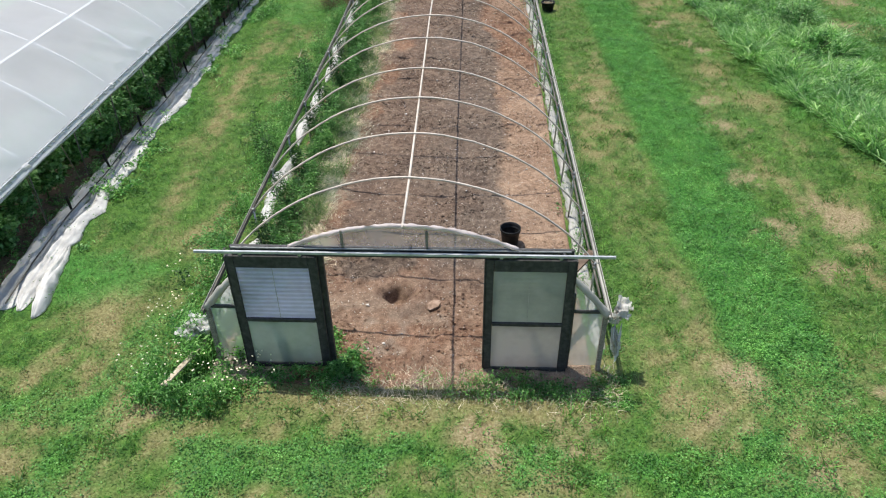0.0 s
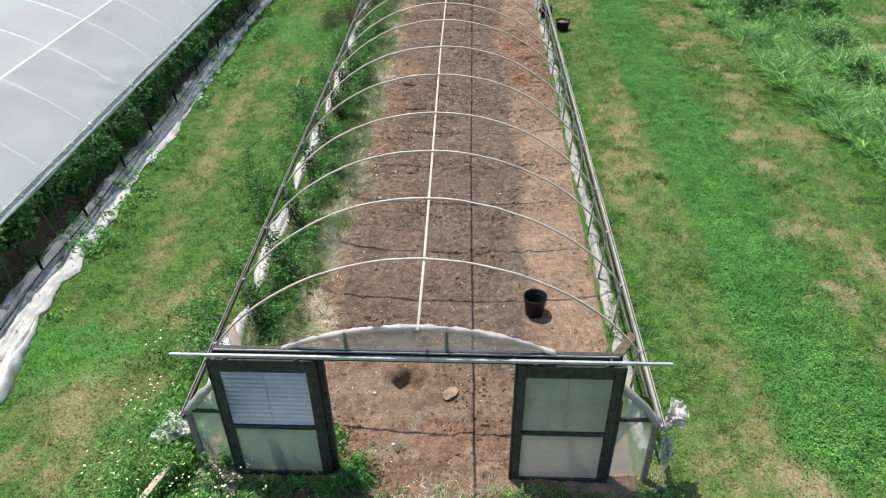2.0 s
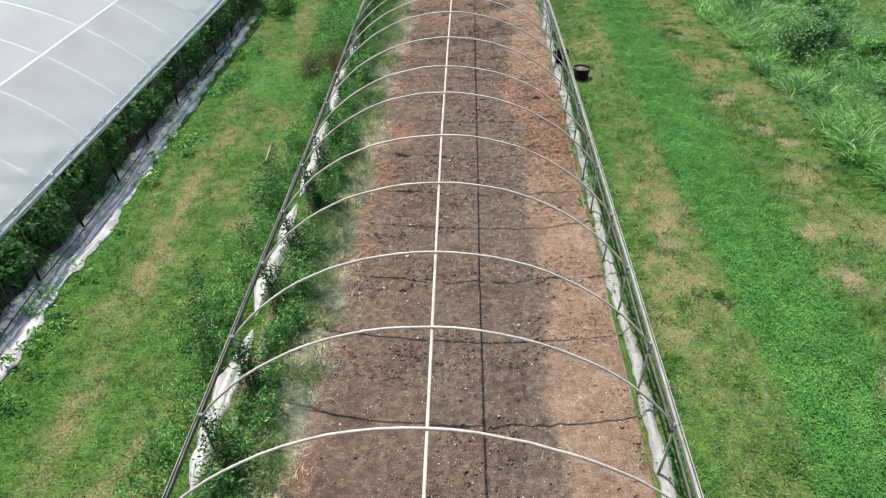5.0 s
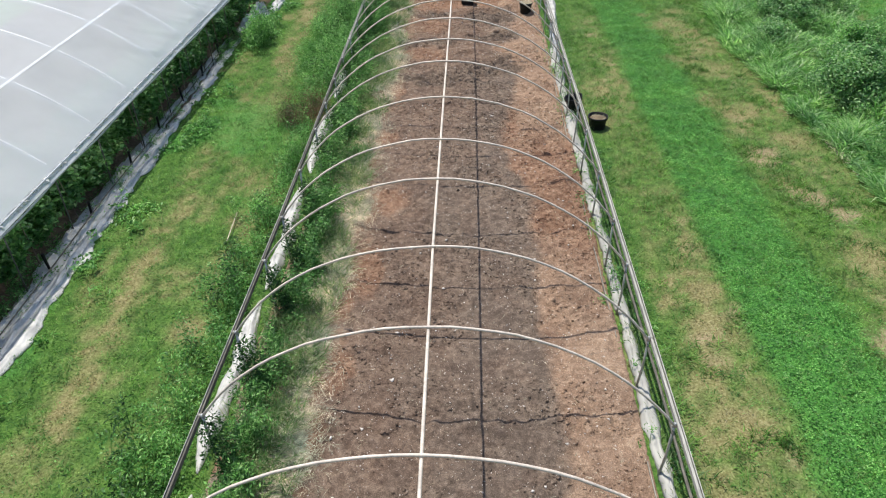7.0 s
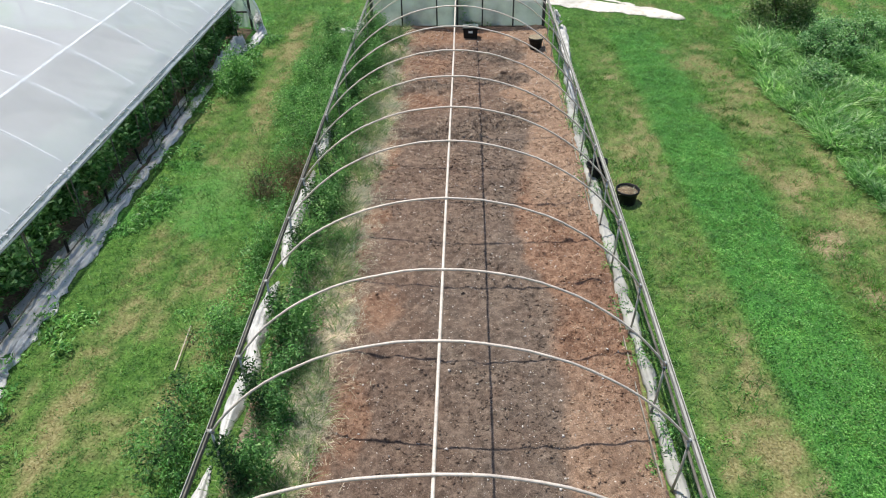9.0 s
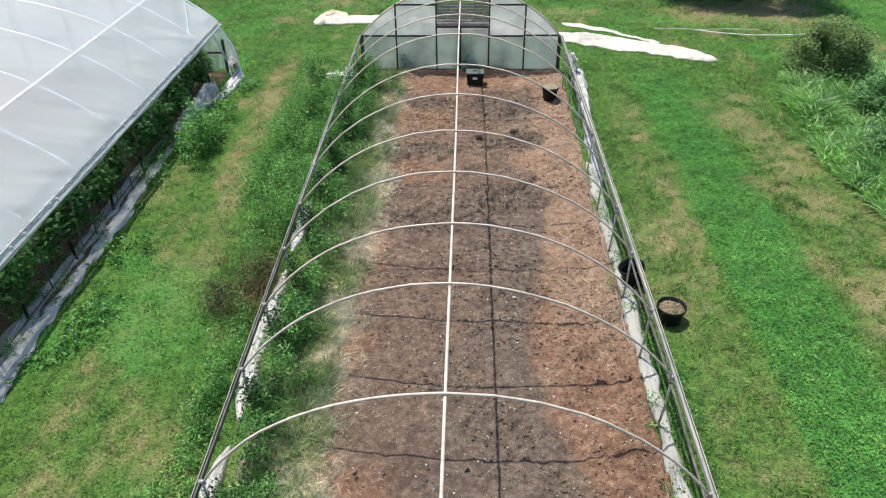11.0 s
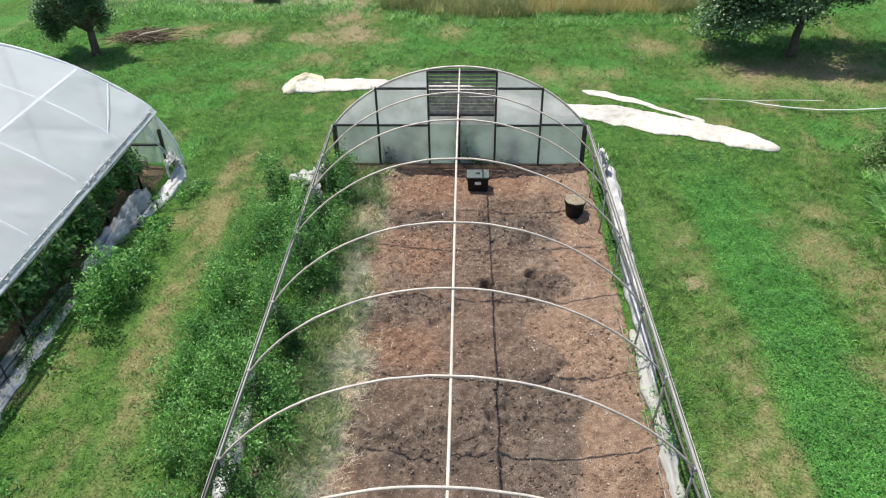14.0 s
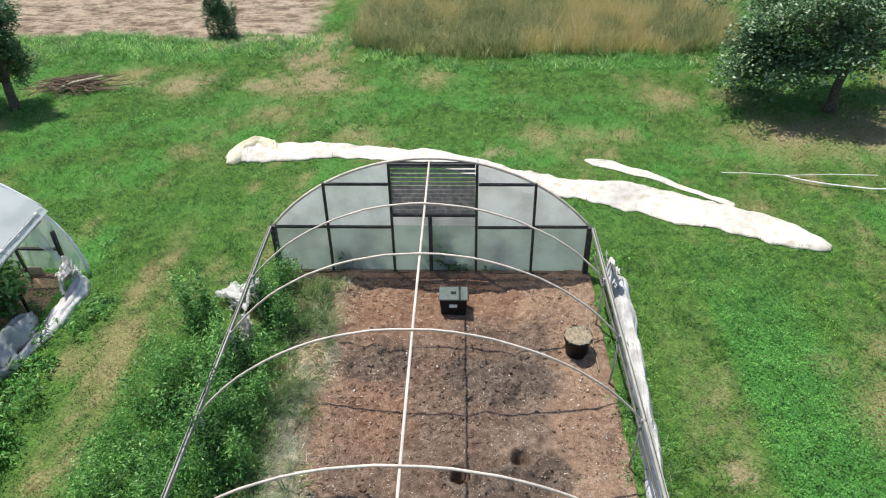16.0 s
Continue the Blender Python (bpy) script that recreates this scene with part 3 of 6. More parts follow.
tagged(place("ground", turf, M_TURF, smooth=True), "mown green turf with clover and dry patches", "ground", kind="structure")

PIT = (-0.07, 1.72)
HOLES = ((0.645, 25.27, 0.13), (1.51, 25.55, 0.13))


RED_SPOTS = ((-1.3, 14.4, 0.55, 0.65), (-1.35, 12.0, 0.45, 0.75), (-1.55, 17.3, 0.35, 0.5), (-1.0, 26.4, 0.95, 0.75), (-0.95, 23.45, 0.9, 0.5), (2.1, 24.0, 0.7, 0.5), (-1.5, 9.4, 0.3, 0.5), (-1.55, 20.3, 0.35, 0.8))
DARK_SPOTS = ((-0.85, 24.55, 0.95, 0.45), (1.3, 25.2, 0.85, 0.45), (1.25, 22.4, 0.8, 0.8), (-0.8, 27.5, 0.65, 0.42), (1.2, 27.2, 0.95, 0.65), (-0.4, 21.4, 1.2, 0.5), (-0.5, 2.6, 0.9, 0.5))


def blotch(x, y, spots, seed):
    d = x * 0 + 9.0
    for cx, cy, rx, ry in spots:
        d = np.minimum(d, np.sqrt(((x - cx) / rx) ** 2 + ((y - cy) / ry) ** 2))
    return step(1.25, 0.75, d + (fbm(x / 0.4, y / 0.4, seed) - 0.5) * 1.2)


def dark_spot(x, y):
    return blotch(x, y, DARK_SPOTS, 89)


def compost_at(x, y):
    """1 where the dark compost lies, 0 on the bare red earth."""
    n1, n2 = fbm(x / 0.9, y / 1.1, 71), fbm(x / 0.3, y / 0.3, 75)
    w = (n1 - 0.5) * 1.3 + (n2 - 0.5) * 0.8
    right = np.interp(y, (0, 4.7, 8, 10.4, 13.5, 14.5, 16, 17.6, 19, 19.6, 21.6, 23, 28), (1.9, 1.9, 1.95, 1.88, 1.75, 1.92, 1.58, 1.40, 1.55, 1.66, 1.92, 1.9, 2.1))
    c = step(-1.75, -1.35, x + w * 0.8) * step(0.14, -0.14, x - right + w * 0.35)
    c = c * (0.25 + 0.75 * step(1.4, 3.4, y + 0.14 * x + w)) * step(0.6, 1.3, y + w) * step(28.7, 27.9, y + w)
    c = c * (1 - 0.28 * step(22.4, 23.1, y + w * 0.6)) * (1 - 0.92 * blotch(x, y, RED_SPOTS, 83))
    return np.clip(np.maximum(c * (0.78 + 0.4 * n2), dark_spot(x, y)), 0, 1)


def soil_tones(x, y):
    """Shares of compost, warm brown in it, pale tan in the bare earth, and straw."""
    n = fbm(x / 0.7, y / 1.2, 77)
    warm = 0.85 * step(0.9, -0.6, x - 0.1 + (n - 0.5) * 2.4) * (1 - 0.8 * dark_spot(x, y))
    pale = step(1.3, 1.8, x + (n - 0.5)) * np.maximum(step(14.0, 11.0, y + (n - 0.5) * 5), 0.9 * step(16.6, 17.8, y + (n - 0.5) * 3)) * (0.5 + 0.7 * n)
    pale = np.maximum(pale, 0.5 * step(0.50, 0.60, fbm(x / 1.1, y / 1.3, 79)) * (step(2.6, 1.6, y) + step(20, 24, y) * np.maximum(step(0.9, 1.5, x), step(-0.4, -0.9, x))))
    return {"compost": compost_at(x, y), "warm": np.clip(warm, 0, 1), "pale": np.clip(pale, 0, 1), "straw": straw_at(x, y)}


def straw_at(x, y):
    n = fbm(x / 0.5, y / 0.6, 91)
    edge = -1.62 + 0.05 * np.sin(y * 1.3)
    return np.clip(step(edge + 0.35, edge - 0.12, x + (n - 0.5) * 0.8), 0, 1) * step(0.30, 0.75, n) * 0.9 * (1 - 0.6 * step(23, 26, y)) + 0.4 * step(0.5, 0.68, fbm(x / 0.4, y / 0.4, 93)) * step(2.2, 0.8, y)


def soil_z(x, y):
    rough = 0.40 + 1.3 * dark_spot(x, y) + 0.65 * step(0.42, 0.62, fbm(x / 1.4, y / 1.0, 61)) + 0.5 * step(1.9, 2.3, x) * step(9, 12, y) * step(22, 18, y)
    z = 0.055 + (fbm(x / 0.55, y / 0.45, 63, 3) - 0.5) * 0.14 * rough + (fbm(x / 0.13, y / 0.11, 65, 3) - 0.5) * 0.11 * rough + (vnoise(x / 2.5, y / 2.5, 67) - 0.5) * 0.05
    d = np.sqrt((x - PIT[0]) ** 2 + ((y - PIT[1]) * 1.3) ** 2)
    z = z - 0.26 * step(0.29, 0.12, d + (fbm(x / .2, y / .2, 5) - .5) * 0.40) + 0.07 * step(0.25, 0.42, d) * step(0.75, 0.45, d)
    for hx, hy, r in HOLES:
        d = np.sqrt((x - hx) ** 2 + (y - hy) ** 2)
        z = z - 0.24 * step(r * 1.2, r * 0.7, d) + 0.04 * step(r, r * 1.4, d) * step(r * 2.4, r * 1.6, d)
    edge = step(-3.0, -2.7, x) * step(3.15, 3.09, x) * step(-0.65, -0.2, y) * step(30.2, 30.05, y)
    return z * edge - 0.12 * (1 - edge) + ground_z(x, y) * 0.4


xs = np.arange(-3.06, 3.171, 0.035)
ys = np.arange(-0.75, 30.21, 0.04)
bed = grid_mesh("soil_bed", xs, ys, soil_z, soil_tones)
tagged(place("soil_bed", bed, M_SOIL, smooth=True), "tilled bed of dark compost between strips of red-brown earth", "soil bed", kind="structure")

# ---- clods, chips and bits on the bed ----
OCTA = np.array([[1, 0, 0], [0, 1, 0], [-1, 0, 0], [0, -1, 0], [0, 0, 1], [0, 0, -1]], float)
OCTA_F = np.array([[0, 1, 4], [1, 2, 4], [2, 3, 4], [3, 0, 4], [1, 0, 5], [2, 1, 5], [3, 2, 5], [0, 3, 5]])


def clods(n, xr, yr, size, keep, sink=0.2):
    x, y = rng.uniform(*xr, n), rng.uniform(*yr, n)
    ok = keep(x, y) > rng.random(n)
    x, y = x[ok], y[ok]
    k = len(x)
    s = size[0] * (size[1] / size[0]) ** (rng.random(k) ** 2.2)
    v = OCTA[None] * rng.uniform(0.45, 1.3, (k, 6, 1)) + rng.normal(0, 0.30, (k, 6, 3))
    v = v * rng.uniform(0.5, 1.3, (k, 1, 3))
    a = rng.uniform(0, 6.28, k)[:, None]
    v = np.stack([v[:, :, 0] * np.cos(a) - v[:, :, 1] * np.sin(a), v[:, :, 0] * np.sin(a) + v[:, :, 1] * np.cos(a), v[:, :, 2]], 2)
    v[:, :, 2] *= 0.7
    v = v * s[:, None, None] + np.stack([x, y, soil_z(x, y) + s * (0.5 - sink)], 1)[:, None]
    t = (np.arange(k)[:, None, None] * 6 + OCTA_F[None]).reshape(-1, 3)
    tones = soil_tones(x, y)
    return v.reshape(-1, 3), t, {k: np.repeat(w, 6) for k, w in tones.items() if k != "straw"}


v, t, c = clods(105000, (-1.6, 3.05), (0.0, 29.9), (0.005, 0.032), lambda x, y: 0.07 + 0.9 * dark_spot(x, y) + 0.85 * step(0.45, 0.62, fbm(x / 1.1, y / 0.8, 61)) + 0.6 * step(1.9, 2.3, x) * step(10, 12, y) * step(22, 18, y))
ob = place("soil_clods", from_arrays("soil_clods", v, None, t, c), M_CLOD)
tagged(ob, "loose crumbs and clods of dug soil on the bed", "soil clods", kind="stuff")
v, t, c = clods(52000, (-1.6, 3.05), (0.2, 29.8), (0.003, 0.013), lambda x, y: 0.45 + 0.55 * step(20, 26, y), 0.1)
ob = place("pale_pebbles", from_arrays("pale_pebbles", v, None, t), M_PEBBLE)
more = clods(1100, (-1.5, 2.9), (0.2, 29.8), (0.012, 0.03), lambda x, y: x * 0 + 1, 0.1)
ob2 = place("pale_chips", from_arrays("pale_chips", more[0], None, more[1]), M_PEBBLE)
tagged(ob2, "larger pale chips and stones on the bed", "pebbles", kind="stuff")
tagged(ob, "small pale stones and wood chips scattered on soil", "pebbles", kind="stuff")

n = 7000
x, y = rng.uniform(-1.7, 3.05, n), rng.uniform(0.0, 29.5, n)
ok = rng.random(n) < 0.25 + 0.75 * step(0.5, -0.3, compost_at(x, y) - 0.4)
x, y = x[ok], y[ok]
base = np.stack([x, y, soil_z(x, y) + 0.004], 1)
v, q, t, _ = blades(base, rng.uniform(0.03, 0.11, len(x)), rng.uniform(0.003, 0.007, len(x)), rng.uniform(3, 9, len(x)))
tagged(place("straw_bits", from_arrays("straw_bits", v, q, t), M_STRAW), "loose bits of pale straw lying on the soil", "straw", kind="stuff")

# ---- straw mulch strip and grasses inside the tunnel ----
n = 150000
y = rng.uniform(0.4, 29.7, n)
x = rng.normal(-1.90, 0.24, n) + 0.10 * np.sin(y * 0.9)
ok = (x > -2.75) & (x < -1.2) & (rng.random(n) < (1 - 0.3 * step(22, 26, y)) * (0.15 + 1.0 * step(0.40, 0.55, fbm(x / 0.5, y / 1.0, 95))))
x, y = x[ok], y[ok]
base = np.stack([x, y, soil_z(x, y) + rng.uniform(0, 0.05, len(x))], 1)
v, q, t, _ = blades(base, rng.uniform(0.07, 0.24, len(x)), rng.uniform(0.003, 0.007, len(x)), rng.uniform(1.0, 6, len(x)))
tagged(place("straw_mulch", from_arrays("straw_mulch", v, q, t), M_STRAW), "dry bleached straw and dead grass along the bed", "straw", kind="stuff")

n = 52000
y = rng.uniform(0.8, 29.6, n)
x = rng.normal(-2.16, 0.30, n)
ok = (x > -2.95) & (x < -1.6) & (rng.random(n) < 0.03 + 0.3 * step(-2.1, -2.3, x) + 1.3 * step(0.47, 0.56, fbm(x / 0.28, y / 0.4, 97)))
x, y = x[ok], y[ok]
base = np.stack([x, y, soil_z(x, y)], 1)
v, q, t, _ = blades(base, rng.uniform(0.15, 0.50, len(x)), rng.uniform(0.008, 0.016, len(x)), rng.uniform(0.4, 2.2, len(x)))
tagged(place("wild_oat_grass", from_arrays("wild_oat_grass", v, q, t), M_GREYWEED), "grey-green seeding grass beside the straw", "grass", kind="stuff")


# ---- weeds ----
def weed_patch(n, xr, yr, keep, height, leaf, per, spread=0.14, foot=None, flat=0.35, aspect=0.34):
    x, y = rng.uniform(*xr, n), rng.uniform(*yr, n)
    ok = keep(x, y) > rng.random(n)
    x, y = x[ok], y[ok]
    k = len(x)
    h = rng.uniform(*height, k) * (0.25 + 1.5 * step(0.36, 0.64, fbm(x / 0.42, y / 0.42, 101)))
    z = ground_z(x, y) if foot is None else foot(x, y)
    f = rng.random((k, per)) ** 0.7
    r = spread * (1.1 - 0.6 * f)
    c = np.stack([x[:, None] + rng.normal(0, 1, (k, per)) * r, y[:, None] + rng.normal(0, 1, (k, per)) * r, z[:, None] + 0.02 + f * h[:, None]], 2).reshape(-1, 3)
    v, q, _ = leaves(c, rng.uniform(*leaf, len(c)) * 1.25, flat, None, aspect)
    sb = np.repeat(np.stack([x, y, z], 1), 3, 0)
    sv, sq, st, _ = blades(sb + rng.normal(0, 0.03, sb.shape) * (1, 1, 0), np.repeat(h, 3) * 1.05, np.full(k * 3, 0.009), rng.uniform(0.1, 0.5, k * 3))
    return gather((v, q, None), (sv, sq, st))


def add_stuff(name, arrays, mat, label, category):
    return tagged(place(name, from_arrays(name, *arrays), mat), label, category, kind="stuff")


inside = lambda y: np.interp(y, (0, 12, 20, 30), (-2.70, -2.73, -2.86, -3.0))
side_keep = lambda x, y: step(0.02, 0.16, x - inside(y)) * step(0.75, 0.3, x - inside(y)) * (0.15 + 0.6 * step(0.46, 0.34, x - inside(y)) + 0.95 * step(0.42, 0.56, fbm(x / 0.45, y / 0.7, 103)))
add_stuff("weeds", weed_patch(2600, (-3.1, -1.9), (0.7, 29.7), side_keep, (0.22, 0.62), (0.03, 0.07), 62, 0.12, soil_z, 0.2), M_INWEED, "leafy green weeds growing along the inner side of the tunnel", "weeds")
outer = lambda x, y: step(-0.50, -0.68, x - inside(y)) * step(-1.6, -0.4, x - inside(y) + (fbm(x, y / 1.5, 105) - .5) * 1.4 - 0.7 * step(20, 23, y)) * (0.12 + 0.55 * step(-1.15, -0.75, x - inside(y)) + 0.9 * step(0.46, 0.60, fbm(x / 0.8, y / 1.3, 107)) + 0.9 * step(20.5, 22.5, y))
add_stuff("weeds", weed_patch(3800, (-5.2, -2.6), (1.5, 29.8), outer, (0.12, 0.45), (0.025, 0.065), 55, 0.14), M_WEED, "low green weeds in rough turf outside the tunnel", "weeds")
add_stuff("weeds", weed_patch(240, (-4.2, -3.2), (2.0, 29.0), lambda x, y: step(-0.48, -0.6, x - inside(y)) * step(0.52, 0.62, fbm(x / 0.9, y / 0.8, 109)), (0.3, 0.6), (0.04, 0.08), 50, 0.13), M_DARKWEED, "darker bushy weeds beside the rail", "weeds")
front = lambda x, y: np.maximum(step(-1.9, -2.3, x), 0.75 * step(0.1, -0.05, abs(x - 0.22) - 2.6) * step(1.0, 1.35, abs(x - 0.22)) * step(-0.62, -0.35, y)) * (0.5 + 0.5 * step(0.4, 0.55, fbm(x / .5, y / .5, 111)))
add_stuff("weeds", weed_patch(700, (-3.8, -1.2), (-1.0, 1.2), lambda x, y: front(x, y) * step(2.1, 0.9, np.sqrt((x + 2.6) ** 2 + (y * 1.3) ** 2)) * (y < -0.08) + 0.8 * (x < -2.75) * (y > -0.1) * step(-4, -3, x), (0.22, 0.5), (0.035, 0.07), 36, 0.12), M_WEED, "tall bushy weeds against the door and corner", "weeds")
add_stuff("weeds", weed_patch(420, (-1.1, 3.6), (-0.70, -0.12), lambda x, y: (0.7 * step(1.0, 1.3, abs(x - 0.2)) + 0.12) * step(0.35, 0.55, fbm(x / .35, y / .35, 115)), (0.06, 0.22), (0.02, 0.05), 26, 0.08), M_WEED, "weeds in the shade at the foot of the doors", "weeds")
add_stuff("weeds", weed_patch(170, (-2.4, -0.9), (0.14, 0.7), lambda x, y: 0.75 - 0.3 * (x + 1.6), (0.2, 0.6), (0.04, 0.08), 34, 0.12), M_WEED, "green weeds behind the door panel", "weeds")
add_stuff("weeds", weed_patch(60, (-0.95, -0.4), (-0.30, 0.15), lambda x, y: step(0.5, 0.2, abs(x + 0.6)), (0.14, 0.28), (0.04, 0.07), 30, 0.1), M_WEED, "weed tuft in the doorway", "weeds")
add_stuff("weeds", weed_patch(420, (2.98, 3.75), (-0.4, 29.4), lambda x, y: 0.25 + 0.75 * step(0.45, 0.6, fbm(x / .6, y / .9, 113)) * step(3.8, 3.2, x), (0.08, 0.28), (0.03, 0.06), 24, 0.1), M_WEED, "low weeds along the outer edge of the tunnel", "weeds")
add_stuff("weeds", weed_patch(260, (-7.0, -6.0), (2.0, 29.4), lambda x, y: step(0.48, 0.60, fbm(x / .6, y / 1.0, 117)), (0.10, 0.32), (0.05, 0.11), 26, 0.13), M_WEED, "broad-leaved weeds beside the plastic edging", "weeds")
add_stuff("weeds", weed_patch(170, (-6.9, -6.0), (23.2, 26.2), lambda x, y: step(1.0, 0.4, np.sqrt(((x + 6.5) / .5) ** 2 + ((y - 24.8) / 1.4) ** 2)), (0.45, 0.8), (0.05, 0.09), 60, 0.14), M_WEED, "tall green weed clump against the greenhouse edging", "weeds")
add_stuff("withered_weeds", weed_patch(420, (-4.9, -3.0), (17.4, 20.7), lambda x, y: step(1.0, 0.6, np.sqrt(((x + 3.85) / .85) ** 2 + ((y - 19.1) / 1.4) ** 2)) * step(0.38, 0.52, fbm(x / .5, y / .6, 153)), (0.14, 0.42), (0.018, 0.040), 70, 0.16), M_RUST, "brown withered weeds beside the tunnel", "withered weeds")
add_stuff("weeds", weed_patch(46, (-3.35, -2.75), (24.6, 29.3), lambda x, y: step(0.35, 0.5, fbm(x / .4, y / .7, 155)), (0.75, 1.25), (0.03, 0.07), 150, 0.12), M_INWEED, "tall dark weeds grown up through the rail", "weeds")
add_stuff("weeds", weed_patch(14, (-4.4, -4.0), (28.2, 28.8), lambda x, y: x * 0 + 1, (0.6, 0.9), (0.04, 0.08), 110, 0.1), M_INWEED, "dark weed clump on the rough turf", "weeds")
add_stuff("weeds", weed_patch(700, (-4.9, -3.0), (20.8, 27.8), lambda x, y: step(-4.9, -4.2, x) * (0.4 + 0.6 * step(.45, .6, fbm(x / .9, y / .9, 119))), (0.28, 0.58), (0.03, 0.062), 70, 0.15), M_WEED, "dense bright green weed thicket beside the rail", "weeds")


add_stuff("weeds", weed_patch(210, (-2.8, 2.6), (30.16, 30.5), lambda x, y: np.maximum(step(0.5, 0.2, abs(x + 1.6)), 0.8 * step(1.1, 0.4, abs(x - 0.6))), (0.4, 0.95), (0.05, 0.10), 60, 0.10), M_WEED, "leafy weeds grown against the outside of the end wall", "weeds")

# dark leaf columns at the legs: weeds, partly standing in for cast shadow
sets = []
for y in HOOPS:
    n = int(rng.uniform(700, 1100))
    f = rng.random(n)
    c = np.stack([left_side(y) + 0.05 + 0.16 * (1 - f) + rng.normal(0, 0.095, n), y - 0.02 + rng.normal(0, 0.12, n), 0.05 + f * rng.uniform(0.85, 1.08)], 1)
    v, q, _ = leaves(c, rng.uniform(0.035, 0.075, n), 0.25, None, 0.45)
    sets.append((v, q, None))
add_stuff("climbing_weeds_with_shadow", gather(*sets), M_DARKWEED, "dark weeds grown up round the tunnel legs, partly standing in for shadow", "weeds")


n = 2600
x, y = rng.uniform(-1.0, 3.5, n), -0.35 + rng.normal(0, 0.22, n)
add_stuff("dry_grass_edge", blades(np.stack([x, y, ground_z(x, y)], 1), rng.uniform(0.08, 0.24, n), rng.uniform(0.005, 0.010, n), rng.uniform(0.4, 2.0, n))[:3], M_STRAW, "dry pale grass standing before the doors", "dry grass")
n = 9000
x, y = rng.uniform(3.25, 3.95, n), rng.uniform(-0.6, 29.5, n)
ok = rng.random(n) < step(3.9, 3.3, x) * (0.3 + step(0.45, 0.6, fbm(x / .5, y / .8, 114)))
x, y = x[ok], y[ok]
add_stuff("tall_grass", blades(np.stack([x, y, ground_z(x, y)], 1), rng.uniform(0.12, 0.38, len(x)), rng.uniform(0.007, 0.014, len(x)), rng.uniform(0.3, 1.4, len(x)))[:3], M_GREYWEED, "unmown grass along the outer edge of the tunnel", "tall grass")

# ---- daisies ----
def daisies(spots):
    pts = []
    for cx, cy, r, k in spots:
        a, d = rng.uniform(0, 2 * np.pi, k), r * np.sqrt(rng.random(k))
        pts.append(np.stack([cx + np.cos(a) * d, cy + np.sin(a) * d * 0.8], 1))
    p = np.concatenate(pts)
    h = rng.uniform(0.25, 0.55, len(p))
    c = np.repeat(np.column_stack([p, ground_z(p[:, 0], p[:, 1]) + h]), 3, 0) + rng.normal(0, 0.004, (len(p) * 3, 3))
    v, q, _ = leaves(c, np.full(len(c), 0.031), 0.9, aspect=0.7)
    return v, q


add_stuff("daisies", daisies(((-3.6, -0.2, .55, 34), (-2.6, -0.55, .5, 30), (-3.7, 1.0, .5, 26), (-2.0, 1.7, .45, 48), (-1.9, -0.3, .35, 16), (-3.9, 2.2, .4, 10))), M_PETAL, "white daisy heads among the weeds", "daisies")


# ---- turf blades and clover ----
def scatter_grass(n, xr, yr, keep, height, width, lean=(0.7, 2.4)):
    x, y = rng.uniform(*xr, n), rng.uniform(*yr, n)
    ok = keep(x, y) > rng.random(n)
    x, y = x[ok], y[ok]
    dry, clo, bare = grass_state(x, y)
    ok = (rng.random(len(x)) > bare * 0.97) & (rng.random(len(x)) > dry * 0.3) & (rng.random(len(x)) > 0.8 * scuff_at(x, y)) & (rng.random(len(x)) < 0.35 + step(0.35, 0.6, fbm(x / 0.25, y / 0.25, 47, 2)))
    x, y, dry, clo = x[ok], y[ok], dry[ok], clo[ok]
    k = len(x)
    d = np.clip(dry * 1.1 + rng.normal(0, 0.22, k), 0, 1) * (rng.random(k) < 0.25 + dry)
    base = np.stack([x, y, ground_z(x, y) - 0.005], 1)
    clump = 0.55 + 0.9 * fbm(x / 0.22, y / 0.22, 45, 2)
    v, q, t, at = slips(base, rng.uniform(*height, k) * (1 - 0.35 * dry) * clump, rng.uniform(*width, k), rng.uniform(*lean, k), {"dry": d})
    return v, q, t, at


outside = lambda x, y: 1.0 - step(-2.95, -2.8, x) * step(3.35, 3.2, x) * step(-0.35, 0.0, y) * step(30.3, 30.1, y) - step(-6.85, -7.1, x) * step(30.2, 29.8, y)
add_stuff("grass", scatter_grass(360000, (-7, 11.5), (-4.0, 15), outside, (0.05, 0.13), (0.011, 0.021)), M_GRASS, "short mown grass, green and straw-coloured", "grass")
add_stuff("grass", scatter_grass(300000, (-7, 11.5), (15, 31), outside, (0.05, 0.13), (0.012, 0.022)), M_GRASS, "short mown grass, green and straw-coloured", "grass")
add_stuff("grass", scatter_grass(480000, (-17, 19.0), (30, 48), outside, (0.05, 0.11), (0.014, 0.026), (0.6, 2.2)), M_GRASS, "short rough grass behind the tunnels", "grass")

add_stuff("grass", scatter_grass(90000, (12.4, 18.0), (2, 31), outside, (0.08, 0.2), (0.016, 0.03)), M_GRASS, "rough grass beyond the lush strip", "grass")
n = 330000
x, y = np.concatenate([rng.uniform(-7, 11, n // 3), rng.uniform(5.0, 8.2, n // 3), rng.uniform(-9, 11, n // 3)]), np.concatenate([rng.uniform(-4, 31, n // 3), rng.uniform(-2, 31, n // 3), rng.uniform(-4, 1, n // 3)])
dry, clo, bare = grass_state(x, y)
ok = (rng.random(n // 3 * 3) < clo * 0.9 + 0.02) & (outside(x, y) > 0.5) & (rng.random(n // 3 * 3) > scuff_at(x, y))
x, y = x[ok], y[ok]
